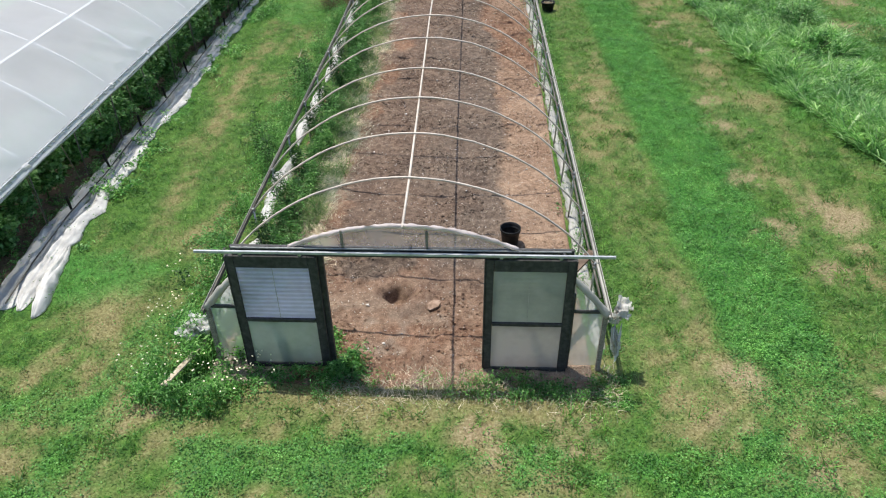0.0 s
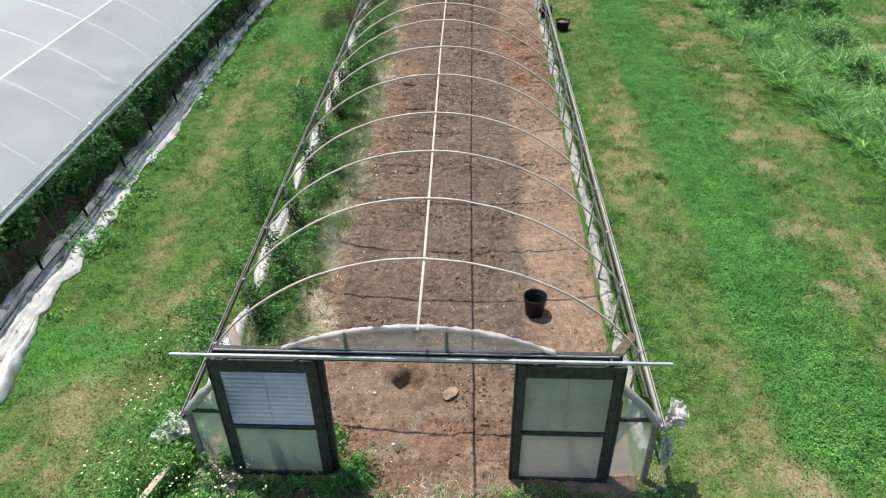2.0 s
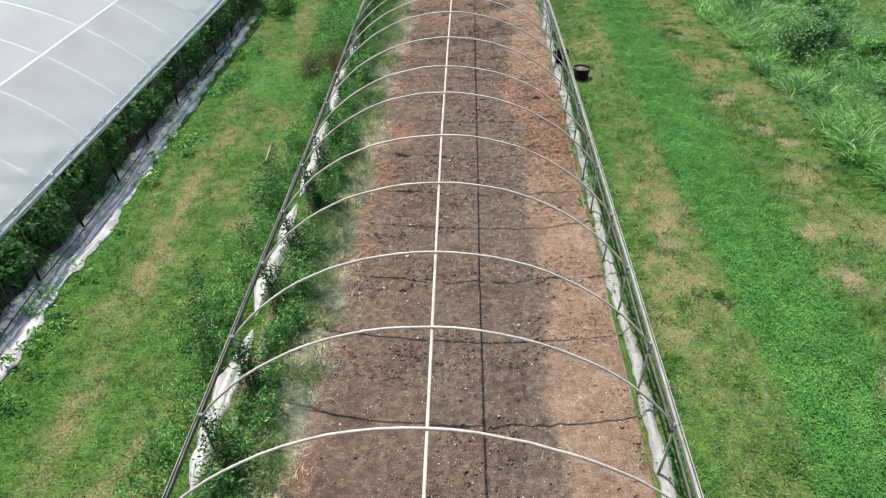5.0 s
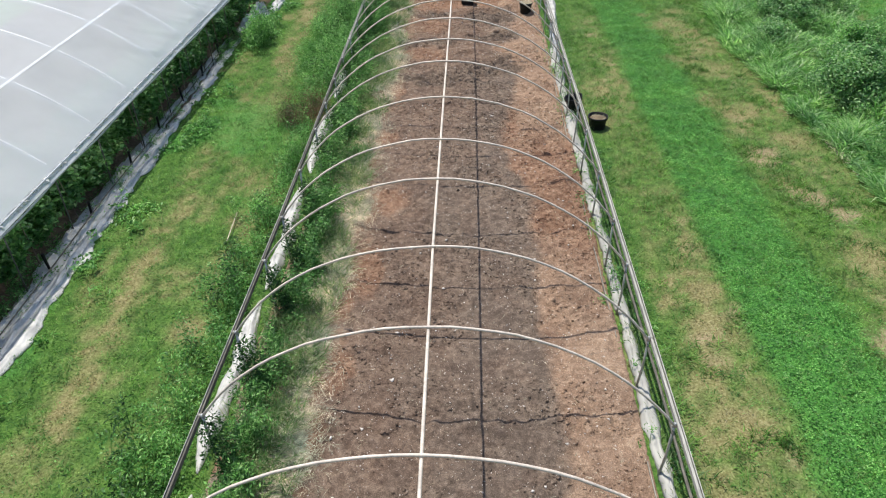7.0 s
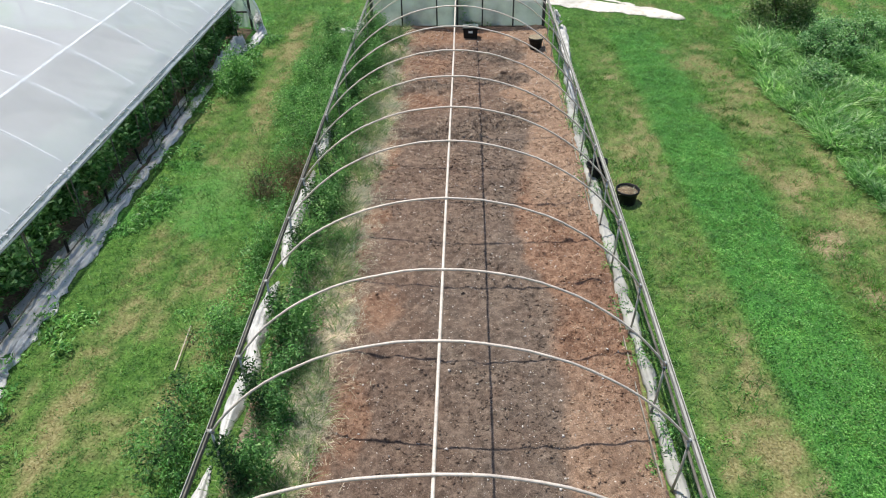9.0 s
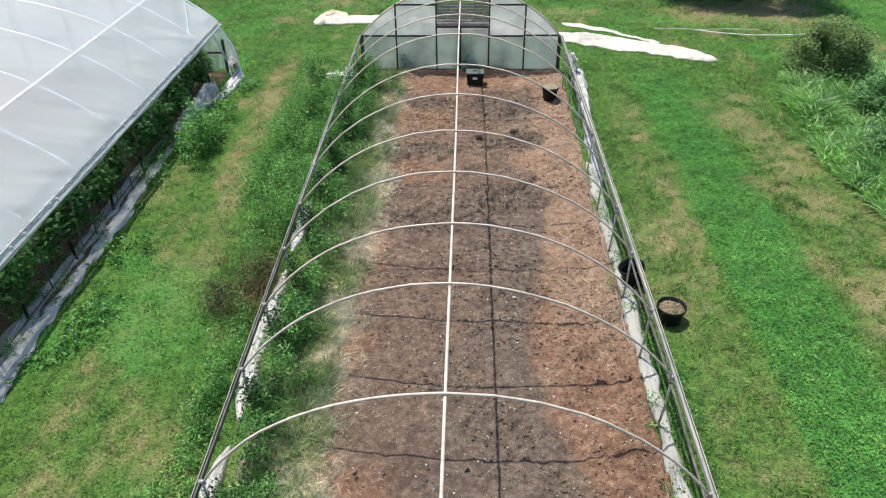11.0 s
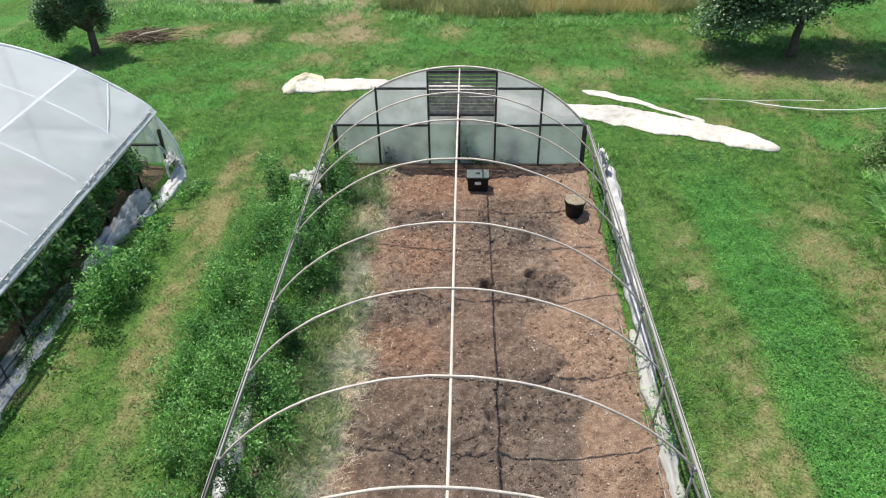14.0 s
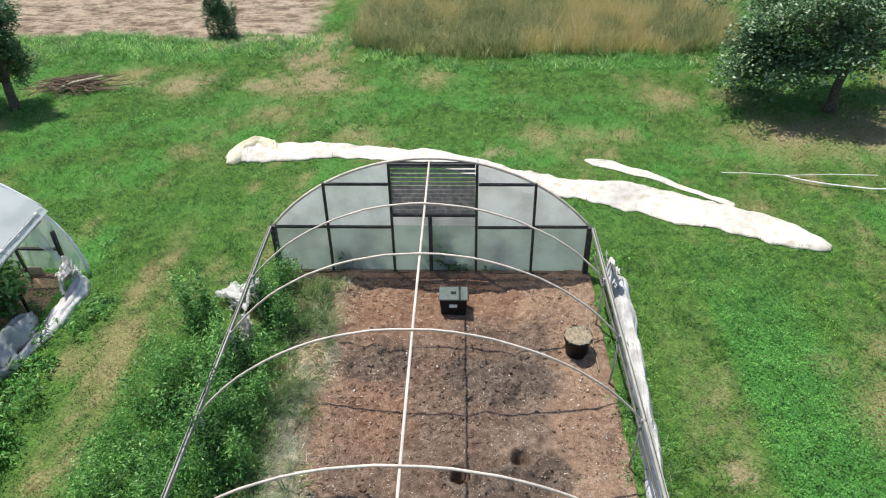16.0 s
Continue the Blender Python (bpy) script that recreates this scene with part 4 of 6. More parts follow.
c = np.stack([x, y, ground_z(x, y) + rng.uniform(0.02, 0.06, len(x)) + 0.11 * step(0.42, 0.66, fbm(x / 0.28, y / 0.28, 49, 2))], 1)
v, q, _ = leaves(c, rng.uniform(0.020, 0.036, len(x)), 0.72, aspect=0.9)
add_stuff("clover", (v, q), M_CLOVER, "bright green clover leaves in the turf", "clover")

# taller tufts in the worn turf
n = 1500
x, y = np.concatenate([rng.uniform(6.9, 9.8, n), rng.uniform(3.6, 5.2, n // 3), rng.uniform(-5.2, 9.0, n // 3)]), np.concatenate([rng.uniform(-2, 30, n), rng.uniform(0, 29, n // 3), rng.uniform(-3.4, -0.8, n // 3)])
ok = rng.random(len(x)) < 0.12 + step(0.50, 0.62, fbm(x / 0.7, y / 0.9, 145))
x, y = np.repeat(x[ok], 22), np.repeat(y[ok], 22)
x, y = x + rng.normal(0, 0.075, len(x)), y + rng.normal(0, 0.075, len(x))
add_stuff("grass", blades(np.stack([x, y, ground_z(x, y)], 1), rng.uniform(0.08, 0.22, len(x)), rng.uniform(0.010, 0.018, len(x)), rng.uniform(0.4, 2.0, len(x)), {"dry": np.clip(rng.normal(-0.05, 0.2, len(x)), 0, 1)}), M_TUFT, "dark green grass tufts standing in worn turf", "grass")

# ---- tall lush grass and bushes along the far side ----
edge = lambda y: np.interp(y, (0, 6.6, 8.3, 10.3, 14.4, 18.2, 21, 23, 25, 28, 32), (10.9, 10.4, 10.1, 9.75, 9.42, 9.2, 9.2, 8.8, 8.8, 9.3, 10.5))
n = 210000
x, y = rng.uniform(8.7, 13.3, n), rng.uniform(-2, 30.5, n)
ok = (x - edge(y) + (fbm(x / .8, y / .8, 121) - .5) * 0.9 > 0) & (x + (fbm(x / 1.2, y / 1.2, 122) - .5) * 1.6 < 12.9 + 1.0 * step(18, 22, y)) & (rng.random(n) < 0.35 + 0.75 * step(0.34, 0.52, fbm(x / 1.3, y / 1.3, 123)))
x, y = x[ok], y[ok]
base = np.stack([x, y, ground_z(x, y)], 1)
tallness = 0.25 + 1.4 * step(0.3, 0.7, fbm(x / 0.7, y / 0.7, 125))
add_stuff("tall_grass", blades(base, rng.uniform(0.25, 0.65, len(x)) * tallness, rng.uniform(0.022, 0.046, len(x)), rng.uniform(0.6, 2.4, len(x)))[:3], M_TALL, "lush tall grass bending over at the field edge", "tall grass")
add_stuff("weeds", weed_patch(900, (9.3, 14.5), (0, 30.5), lambda x, y: step(0.1, 0.7, x - edge(y)) * step(0.46, 0.58, fbm(x / 1.2, y / 1.5, 127)), (0.3, 0.8), (0.04, 0.10), 44, 0.18), M_BUSH, "leafy weeds in the tall grass", "weeds")


def bush(at, rx, ry, h, n, leaf, mat, label, name="bush"):
    ob = thing(name, (at[0], at[1], 0), label, "bush")
    z0 = float(ground_z(at[0], at[1]))
    wood = bmesh.new()
    for k in range(7):
        a = k * 0.9 + rng.uniform(0, 0.5)
        tip = Vector((at[0] + math.cos(a) * rx * 0.55, at[1] + math.sin(a) * ry * 0.55, z0 + h * rng.uniform(0.55, 0.85)))
        root = Vector((at[0] + math.cos(a) * 0.05, at[1] + math.sin(a) * 0.05, z0 - 0.03))
        tube([root, root.lerp(tip, 0.5) + Vector((0, 0, h * 0.12)), tip], [0.022, 0.015, 0.006], 5, wood)
    part("stems", wood, M_BARK, ob)
    k = 26
    lobes = rng.normal(0, 1, (k, 3))
    lobes /= np.linalg.norm(lobes, axis=1)[:, None]
    lobes[:, 2] = np.abs(lobes[:, 2]) * 1.1 - 0.25
    lobes *= rng.uniform(0.45, 1.0, (k, 1))
    size = rng.uniform(0.16, 0.42, k)
    d = rng.normal(0, 1, (n, 3))
    d /= np.linalg.norm(d, axis=1)[:, None]
    pick = rng.integers(0, k, n)
    c = lobes[pick] + d * size[pick][:, None] * rng.random((n, 1)) ** 0.35
    c = c * np.array([rx, ry, h * 0.62]) + np.array([at[0], at[1], z0 + h * 0.38])
    k = n // 4
    ang, rad = rng.uniform(0, 6.28, k), np.sqrt(rng.random(k)) * 0.95
    c[:k] = np.stack([at[0] + np.cos(ang) * rad * rx, at[1] + np.sin(ang) * rad * ry, z0 + 0.04 + rng.random(k) * h * 0.55 * (1.1 - rad * 0.6)], 1)
    c[:, 2] = np.maximum(c[:, 2], z0 + 0.03)
    v, q, _ = leaves(c, rng.uniform(*leaf, n), 0.45)
    place("foliage", from_arrays("foliage", v, q), mat, ob)
    return local(ob)


bush((10.9, 20.2), 1.25, 1.15, 1.6, 11000, (0.05, 0.11), M_BUSH, "large rounded wild bush in tall grass")
bush((11.5, 26.9), 1.0, 0.9, 1.3, 7500, (0.05, 0.11), M_BUSH, "dark green wild bush in tall grass")
bush((11.0, 29.7), 1.35, 1.05, 1.7, 11000, (0.05, 0.10), M_GREYWEED, "grey-green wild bush at the field edge")
bush((11.9, 16.2), 0.8, 0.7, 1.0, 4500, (0.05, 0.10), M_BUSH, "small green bush in tall grass")
bush((10.3, 24.4), 0.7, 0.7, 0.85, 3500, (0.05, 0.10), M_BUSH, "small green bush in tall grass")
bush((12.3, 23.0), 1.0, 0.9, 1.2, 6000, (0.05, 0.10), M_WEED, "bright green bush among tall weeds")
bush((12.7, 19.2), 0.9, 0.9, 1.1, 5000, (0.05, 0.10), M_WEED, "bright green bush among tall weeds")
bush((11.5, 13.6), 0.7, 0.7, 0.8, 3000, (0.05, 0.10), M_WEED, "low bright green bush among tall weeds")
bush((12.9, 27.6), 1.1, 1.0, 1.3, 6000, (0.05, 0.10), M_BUSH, "green wild bush at the field edge")
bush((-8.3, 44.3), 0.58, 0.5, 2.1, 7000, (0.06, 0.10), M_APPLE, "dense dark green upright shrub by the tilled field", "shrub")

v, q, t, _ = blades(np.column_stack([np.interp(np.linspace(0, 1, 500), (0, 1), (9.25, 9.4)) + rng.normal(0, .05, 500), np.linspace(18.2, 15.3, 500), np.full(500, 0.02)]), rng.uniform(0.06, 0.16, 500), np.full(500, 0.010), rng.uniform(1.5, 4, 500))
add_stuff("dry_grass_edge", (v, q, t), M_STRAW, "line of cut yellow grass along the lush edge", "dry grass")

# ---- ripe tall grass behind ----
n = 85000
x, y = rng.uniform(-3.4, 10.4, n), rng.uniform(41.6, 56, n)
front_line = np.interp(x, (-3.1, -1.9, 1.3, 4, 7.9, 9.8), (43.0, 42.1, 41.7, 42.1, 42.3, 42.9)) + (fbm(x / .7, y / .7, 131) - .5) * 0.8
ok = (y > front_line) & (rng.random(n) < np.where(y < 47, 1.0, 0.5))
x, y = x[ok], y[ok]
base = np.stack([x, y, ground_z(x, y)], 1)
add_stuff("ripe_grass", blades(base, rng.uniform(0.45, 0.95, len(x)) * (0.7 + 0.6 * fbm(x / 0.9, y / 0.9, 135)), rng.uniform(0.010, 0.022, len(x)), rng.uniform(0.15, 0.8, len(x)), {"dry": np.clip(step(0.46, 0.62, fbm(x / 1.1, y / 2.2, 137)) * 0.9 + rng.normal(0, 0.15, len(x)), 0, 1)}), M_WHEAT, "tall ripening golden-green grass standing behind the lawn", "tall grass")
pick = rng.random(len(x)) < 0.16
c = base[pick] + np.stack([rng.normal(0, 0.1, pick.sum()), rng.normal(0, 0.1, pick.sum()), rng.uniform(0.4, 0.95, pick.sum())], 1)
v, q, _ = leaves(c, rng.uniform(0.03, 0.06, len(c)), 0.3, None, 0.4)
add_stuff("seed_heads", (v, q), M_STRAW, "pale seed heads over the ripe grass", "tall grass")
n = 7000
x = rng.uniform(-17, -4.5, n)
y = 43.4 + rng.uniform(-1.6, 0.7, n) + (fbm(x / 1.5, x * 0 + 2, 133) - .5) * 1.5
add_stuff("tall_grass", blades(np.stack([x, y, ground_z(x, y)], 1), rng.uniform(0.12, 0.35, n), rng.uniform(0.012, 0.025, n), rng.uniform(0.4, 1.4, n))[:3], M_TALL, "bright green rough grass beside the tilled field", "grass")


n = 9000
x = rng.uniform(-4.0, 10.5, n)
y = np.interp(x, (-3.1, -1.9, 1.3, 4, 7.9, 9.8), (43.0, 42.1, 41.7, 42.1, 42.3, 42.9)) + rng.uniform(-1.3, 0.5, n)
ok = rng.random(n) < step(0.44, 0.60, fbm(x / 0.8, y / 0.7, 139))
x, y = x[ok], y[ok]
add_stuff("tall_grass", blades(np.stack([x, y, ground_z(x, y)], 1), rng.uniform(0.12, 0.45, len(x)), rng.uniform(0.012, 0.025, len(x)), rng.uniform(0.4, 1.4, len(x)))[:3], M_TALL, "green tufts before the ripe grass", "grass")
add_stuff("weeds", weed_patch(1500, (-17, 9), (30.5, 43), lambda x, y: step(0.58, 0.66, fbm(x / 1.4, y / 1.1, 141)) * (1 - step(0.3, 0.6, grass_state(x, y)[0])) * (1 - step(30.7, 31.0, y) * step(36.3, 36.0, y) * step(-6.2, -5.8, x)), (0.05, 0.16), (0.04, 0.09), 26, 0.2), M_WEED, "broad-leaved green patches in the rough lawn", "weeds")


n = 5200
x, y = rng.uniform(-17, 14, n), rng.uniform(30.6, 43, n)
dry, clo, bare = grass_state(x, y)
ok = (rng.random(n) > dry * 1.1) & (bare < 0.2) & (rng.random(n) < 0.2 + step(0.42, 0.6, fbm(x / 1.2, y / 0.9, 143)))
x, y = np.repeat(x[ok], 9), np.repeat(y[ok], 9)
x, y = x + rng.normal(0, 0.07, len(x)), y + rng.normal(0, 0.07, len(x))
ok = ~((x > -6.3) & (x < 8.8) & (y > 30.6) & (y < 36.3))
x, y = x[ok], y[ok]
add_stuff("grass", blades(np.stack([x, y, ground_z(x, y)], 1), rng.uniform(0.10, 0.24, len(x)), rng.uniform(0.012, 0.022, len(x)), rng.uniform(0.4, 1.8, len(x)), {"dry": np.clip(rng.normal(0.1, 0.2, len(x)), 0, 1)}), M_GRASS, "longer grass tufts in the rough lawn", "grass")


# ---- trees ----
def tree(at, trunk_h, lean, crown, n, leaf, label, limbs=8, seed=1, droop=(), low=-0.6):
    """An orchard tree: tapered trunk, forking limbs, a crown of leafy clumps round the twig ends."""
    r = random.Random(seed)
    ob = thing("apple_tree", (at[0], at[1], 0), label, "tree")
    base = Vector((at[0], at[1], float(ground_z(at[0], at[1])) - 0.05))
    fork = base + Vector((lean[0], lean[1], trunk_h))
    cx, cy, cz, rx, ry, rz = crown
    part("trunk", tube([base, base.lerp(fork, 0.25) + Vector((0.02, 0, 0)), base.lerp(fork, 0.65) + Vector((-0.02, 0.02, 0)), fork], [0.20, 0.145, 0.125, 0.12], 10), M_BARK, ob, smooth=True)
    ends = []
    for k in range(limbs + len(droop)):
        wood = bmesh.new()
        a = k * 2 * math.pi / limbs + r.uniform(-0.3, 0.3)
        out = Vector(droop[k - limbs]) if k >= limbs else Vector((cx + math.cos(a) * rx * r.uniform(0.55, 0.8), cy + math.sin(a) * ry * r.uniform(0.55, 0.8), cz + rz * r.uniform(low, 0.55)))
        mid = fork.lerp(out, 0.45) + Vector((r.uniform(-.15, .15), r.uniform(-.15, .15), 0.28))
        tube([fork, mid, out], [0.085, 0.05, 0.018], 7, wood)
        for j in range(5):
            s = mid.lerp(out, r.uniform(0.1, 1.0))
            e = s + Vector((r.uniform(-.5, .5) * rx * .6, r.uniform(-.5, .5) * ry * .6, r.uniform(-.45, .5) * rz * .8))
            tube([s, s.lerp(e, .5) + Vector((0, 0, .06)), e], [0.02, 0.013, 0.005], 5, wood)
            ends += [e, s.lerp(e, .6)]
        ends.append(out)
        part("limb", wood, M_BARK, ob, smooth=True)
    e = np.array([tuple(p) for p in ends])
    d = rng.normal(0, 1, (n, 3))
    d /= np.linalg.norm(d, axis=1)[:, None]
    c = e[rng.integers(0, len(e), n)] + d * (rng.random((n, 1)) ** 0.5) * np.array([rx * 0.21, ry * 0.23, rz * 0.25])
    v, q, _ = leaves(c, rng.uniform(*leaf, n), 0.4)
    place("crown", from_arrays("crown", v, q), M_APPLE, ob)
    return local(ob)


tree((10.8, 37.8), 1.1, (0.15, 0.1), (11.1, 38.4, 2.55, 3.6, 2.3, 1.35), 36000, (0.08, 0.15), "spreading dark-leaved orchard tree on shaded dry grass", 14, 4, ((8.0, 38.0, 0.75), (8.9, 37.2, 1.15), (8.1, 38.3, 1.5), (9.4, 38.9, 1.2)), -0.2)
tree((-12.6, 37.8), 0.9, (0.05, 0.0), (-12.95, 37.9, 2.05, 1.5, 1.5, 1.75), 24000, (0.06, 0.11), "small dark-leaved orchard tree with a short trunk", 8, 9)

# ---- brush pile ----
pile = thing("brush_pile", (-11.3, 39.3, 0), "low heap of cut grey-brown branches on the grass", "brush pile")
rs = random.Random(3)
for k in range(120):
    c = Vector((-11.3 + rs.gauss(0, 0.5), 39.3 + rs.gauss(0, 0.24), 0.05 + rs.random() * 0.24))
    a = rs.gauss(0, 0.5)
    d = Vector((math.cos(a), math.sin(a), rs.uniform(-.14, .2))) * rs.uniform(0.2, 0.75)
    part("stick", tube([c - d, c + Vector((0, 0, 0.03)), c + d], [0.012, 0.016, 0.008], 5), M_STICK, pile)
part("branch", tube([(-12.0, 38.95, 0.1), (-11.4, 39.1, 0.3), (-10.6, 39.5, 0.36)], [0.035, 0.04, 0.03], 7), M_PALEWOOD, pile)
local(pile)

# ---- the bare tunnel: bows, ridge, rails, legs ----
M_GREYRAIL = plain("grey_rail", ((0.20, 0.20, 0.18), (0.30, 0.30, 0.27), (0.40, 0.39, 0.35)), 9, 0.75, 0, 0.25, 0.3, 0.004, (6, 0.6, 6))
tunnel = thing("tunnel_frame", (0.1, 15, 0), "bare hoop tunnel frame of cream pipe bows over a soil bed", "tunnel frame")
for y in HOOPS:
    dy = rng.uniform(-0.03, 0.03)
    pts = arch(y)
    pts = [p + Vector((0, dy * math.sin(i * 0.4), rng.uniform(-0.006, 0.006))) for i, p in enumerate(pts)]
    part("bow", tube(pts, 0.0165, 8), M_HOOP, tunnel, smooth=True)
    for x in (left_side(y), right_side(y)):
        s = 1 if x > 0 else -1
        part("leg", tube([(x - s * 0.02, y + 0.10, -0.12), (x, y + 0.03, 0.5), (x, y, HIP + 0.04)], 0.019, 8), M_GALV, tunnel, smooth=True)
        part("clamp", tube([(x - s * 0.035, y, HIP - 0.02), (x + s * 0.05, y, HIP + 0.03)], 0.022, 8), M_GREYRAIL, tunnel, smooth=True)
ys = [Y_FRONT + 0.02] + list(HOOPS) + [Y_BACK - 0.02]
part("ridge_purlin", tube([(ridge_x(y), y, ridge_z(y) - 0.035) for y in ys], 0.019, 8), M_HOOP, tunnel, smooth=True)
for side, xf in ((-1, left_side), (1, right_side)):
    for y0, y1 in zip(ys, ys[1:]):
        if side < 0:
            part("hip_board", beam((xf(y0) - 0.03, y0, HIP - 0.01), (xf(y1) - 0.03, y1 - 0.01, HIP - 0.01 + rng.uniform(-.012, .012)), 0.024, 0.075), M_RAILWOOD if y0 < 19 else M_GREYRAIL, tunnel, "weathered hip board", 0.004)
            part("lock_channel", beam((xf(y0) - 0.058, y0, HIP + 0.02), (xf(y1) - 0.058, y1 - 0.01, HIP + 0.02), 0.010, 0.04), M_GREYRAIL, tunnel)
        else:
            part("hip_board", beam((xf(y0) + 0.035, y0, HIP), (xf(y1) + 0.035, y1 - 0.01, HIP + rng.uniform(-.012, .012)), 0.034, 0.075), M_GREYRAIL, tunnel, "grey weathered hip board", 0.004)
            part("lock_channel", beam((xf(y0) + 0.07, y0, HIP + 0.02), (xf(y1) + 0.07, y1 - 0.01, HIP + 0.02), 0.012, 0.045), M_GREYRAIL, tunnel)
part("roll_pipe", tube([(right_side(y) - 0.012, y, HIP - 0.11 + 0.03 * math.sin(y * 1.7)) for y in np.arange(0.6, 29.6, 0.7)], 0.02, 7), M_RAILWOOD, tunnel, smooth=True)
local(tunnel)

# ---- base boards of the bed ----
edging = thing("bed_edging", (3.0, 15, 0), "thin weathered boards set along the edge of the bed", "edging")
for y in np.arange(0.5, 29.0, 2.44):
    if rng.random() < 0.25:
        continue
    x = right_side(y) - 0.13 + rng.uniform(-.02, .02)
    part("board", beam((x, y, 0.035), (x + rng.uniform(-.03, .03), min(y + 2.42, 29.6), 0.02 + rng.uniform(-.02, .02)), 0.018, 0.10), M_OLDWOOD, edging, bevel=0.003)
local(edging)


# ---- crumpled sheeting ----
def crumpled(name, line, half, high, mat, label, seed, cuts=9, step_len=0.045, fold=0.7, parent=None, cross=1.0, rag=1.5):
    """A strip of plastic sheet lying in long folds; line, half widths and heights at its stations."""
    pts = np.array(line, float)
    seg = np.concatenate([[0], np.cumsum(np.linalg.norm(np.diff(pts[:, :2], axis=0), axis=1))])
    s = np.arange(0, seg[-1] + 1e-6, step_len)
    cx, cy = np.interp(s, seg, pts[:, 0]), np.interp(s, seg, pts[:, 1])
    w, h = np.interp(s, seg, half), np.interp(s, seg, high)
    end = np.clip(np.minimum(s, s[-1] - s) / 0.25, 0, 1) ** 0.5
    w, h = w * (0.25 + 0.75 * end), h * end
    tx, ty = np.gradient(cx), np.gradient(cy)
    norm = np.hypot(tx, ty)
    nx, ny = -ty / norm, tx / norm
    u = np.linspace(-1, 1, cuts * 2 + 1)
    S, U = np.meshgrid(s, u, indexing="ij")
    ragged = 1 + (fbm(S / 0.40, U * 0 + np.sign(U) * 7, seed, 5) - 0.5) * rag
    wob = (fbm(S / 0.8, U * 0 + 3, seed + 1) - 0.5) * 0.5
    off = w[:, None] * (U * ragged + wob)
    body = np.clip(1 - np.abs(U) ** 3, 0, 1)
    folds = 1.15 * (1 - np.abs(2 * fbm(U * 2.6 + S * 0.25, S / 1.6, seed + 2, 3) - 1) ** 0.6) + cross * (0.75 * np.abs(vnoise(S / 0.16 + U * 1.5, U * 2.4, seed + 3) - 0.5) + 0.5 * (vnoise(S / 0.5, U * 1.2, seed + 4) - 0.4))
    X, Y = cx[:, None] + nx[:, None] * off, cy[:, None] + ny[:, None] * off
    Z = ground_z(X, Y) + 0.012 + h[:, None] * body * (1 - fold + fold * folds)
    n, k = S.shape
    i = (np.arange(n - 1)[:, None] * k + np.arange(k - 1)[None]).ravel()
    me = from_arrays(name, np.stack([X, Y, Z], 2).reshape(-1, 3), np.stack([i, i + 1, i + k + 1, i + k], 1))
    ob = place(name, me, mat, parent, label, smooth=cross < 0.9)
    mod = ob.modifiers.new("thick", "SOLIDIFY")
    mod.thickness = 0.006
    return ob


def sheet_thing(name, line, half, high, mat, label, seed, **kw):
    return tagged(crumpled(name, line, half, high, mat, label, seed, **kw), label, "plastic sheet")


sheet_thing("plastic_sheet", ((-5.45, 34.75), (-5.0, 35.15), (-4.3, 35.15), (-2.75, 35.3), (-0.2, 34.85), (2.1, 33.6), (4.2, 33.0), (6.0, 32.3), (7.3, 31.6), (8.2, 31.0)), (0.22, 0.62, 0.56, 0.42, 0.36, 0.50, 0.60, 0.58, 0.50, 0.24), (0.10, 0.22, 0.12, 0.07, 0.06, 0.07, 0.07, 0.08, 0.11, 0.12), M_ROLL, "long white plastic cover lying rolled on the grass", 201, fold=0.45, cross=0.12, rag=0.5)
sheet_thing("plastic_sheet", ((3.6, 34.75), (4.1, 34.6), (5.1, 33.95), (6.1, 33.1), (6.7, 32.6)), (0.10, 0.22, 0.13, 0.09, 0.14), (0.04, 0.04, 0.035, 0.035, 0.04), M_ROLL, "narrow loose end of a white plastic cover", 205, fold=0.45, cross=0.12, rag=0.5)
sheet_thing("plastic_sheet", ((3.30, 22.6), (3.34, 23.8), (3.36, 25.0), (3.47, 26.9), (3.58, 28.7), (3.62, 29.95)), (0.05, 0.10, 0.13, 0.16, 0.19, 0.16), (0.06, 0.14, 0.20, 0.26, 0.30, 0.22), M_CURTAIN, "crumpled white side curtain lying along the tunnel", 211, fold=0.5, cross=0.3, rag=0.7)
sheet_thing("plastic_sheet", ((3.30, 0.5), (3.27, 5), (3.25, 12), (3.22, 20), (3.17, 24)), (0.11, 0.10, 0.10, 0.12, 0.10), (0.06, 0.06, 0.08, 0.09, 0.06), M_DIRTY, "dirty white plastic curtain dropped along the tunnel edge", 215, cuts=5)
for y0, y1, sd in ((0.6, 3.6, 221), (3.9, 7.2, 222), (7.5, 11.2, 223), (11.5, 15.4, 224), (15.8, 19.6, 225), (20.2, 22.2, 226)):
    stations = np.linspace(y0, y1, 6)
    line = [(left_side(y) - 0.30 + 0.04 * math.sin(y * 2.1), y) for y in stations]
    sheet_thing("plastic_sheet", line, (0.03, 0.15, 0.12, 0.18, 0.13, 0.03), (0.03, 0.16, 0.12, 0.20, 0.14, 0.03), M_TORN, "torn white plastic curtain half hidden in weeds", sd, cuts=7, fold=0.7, cross=0.4, rag=1.2)


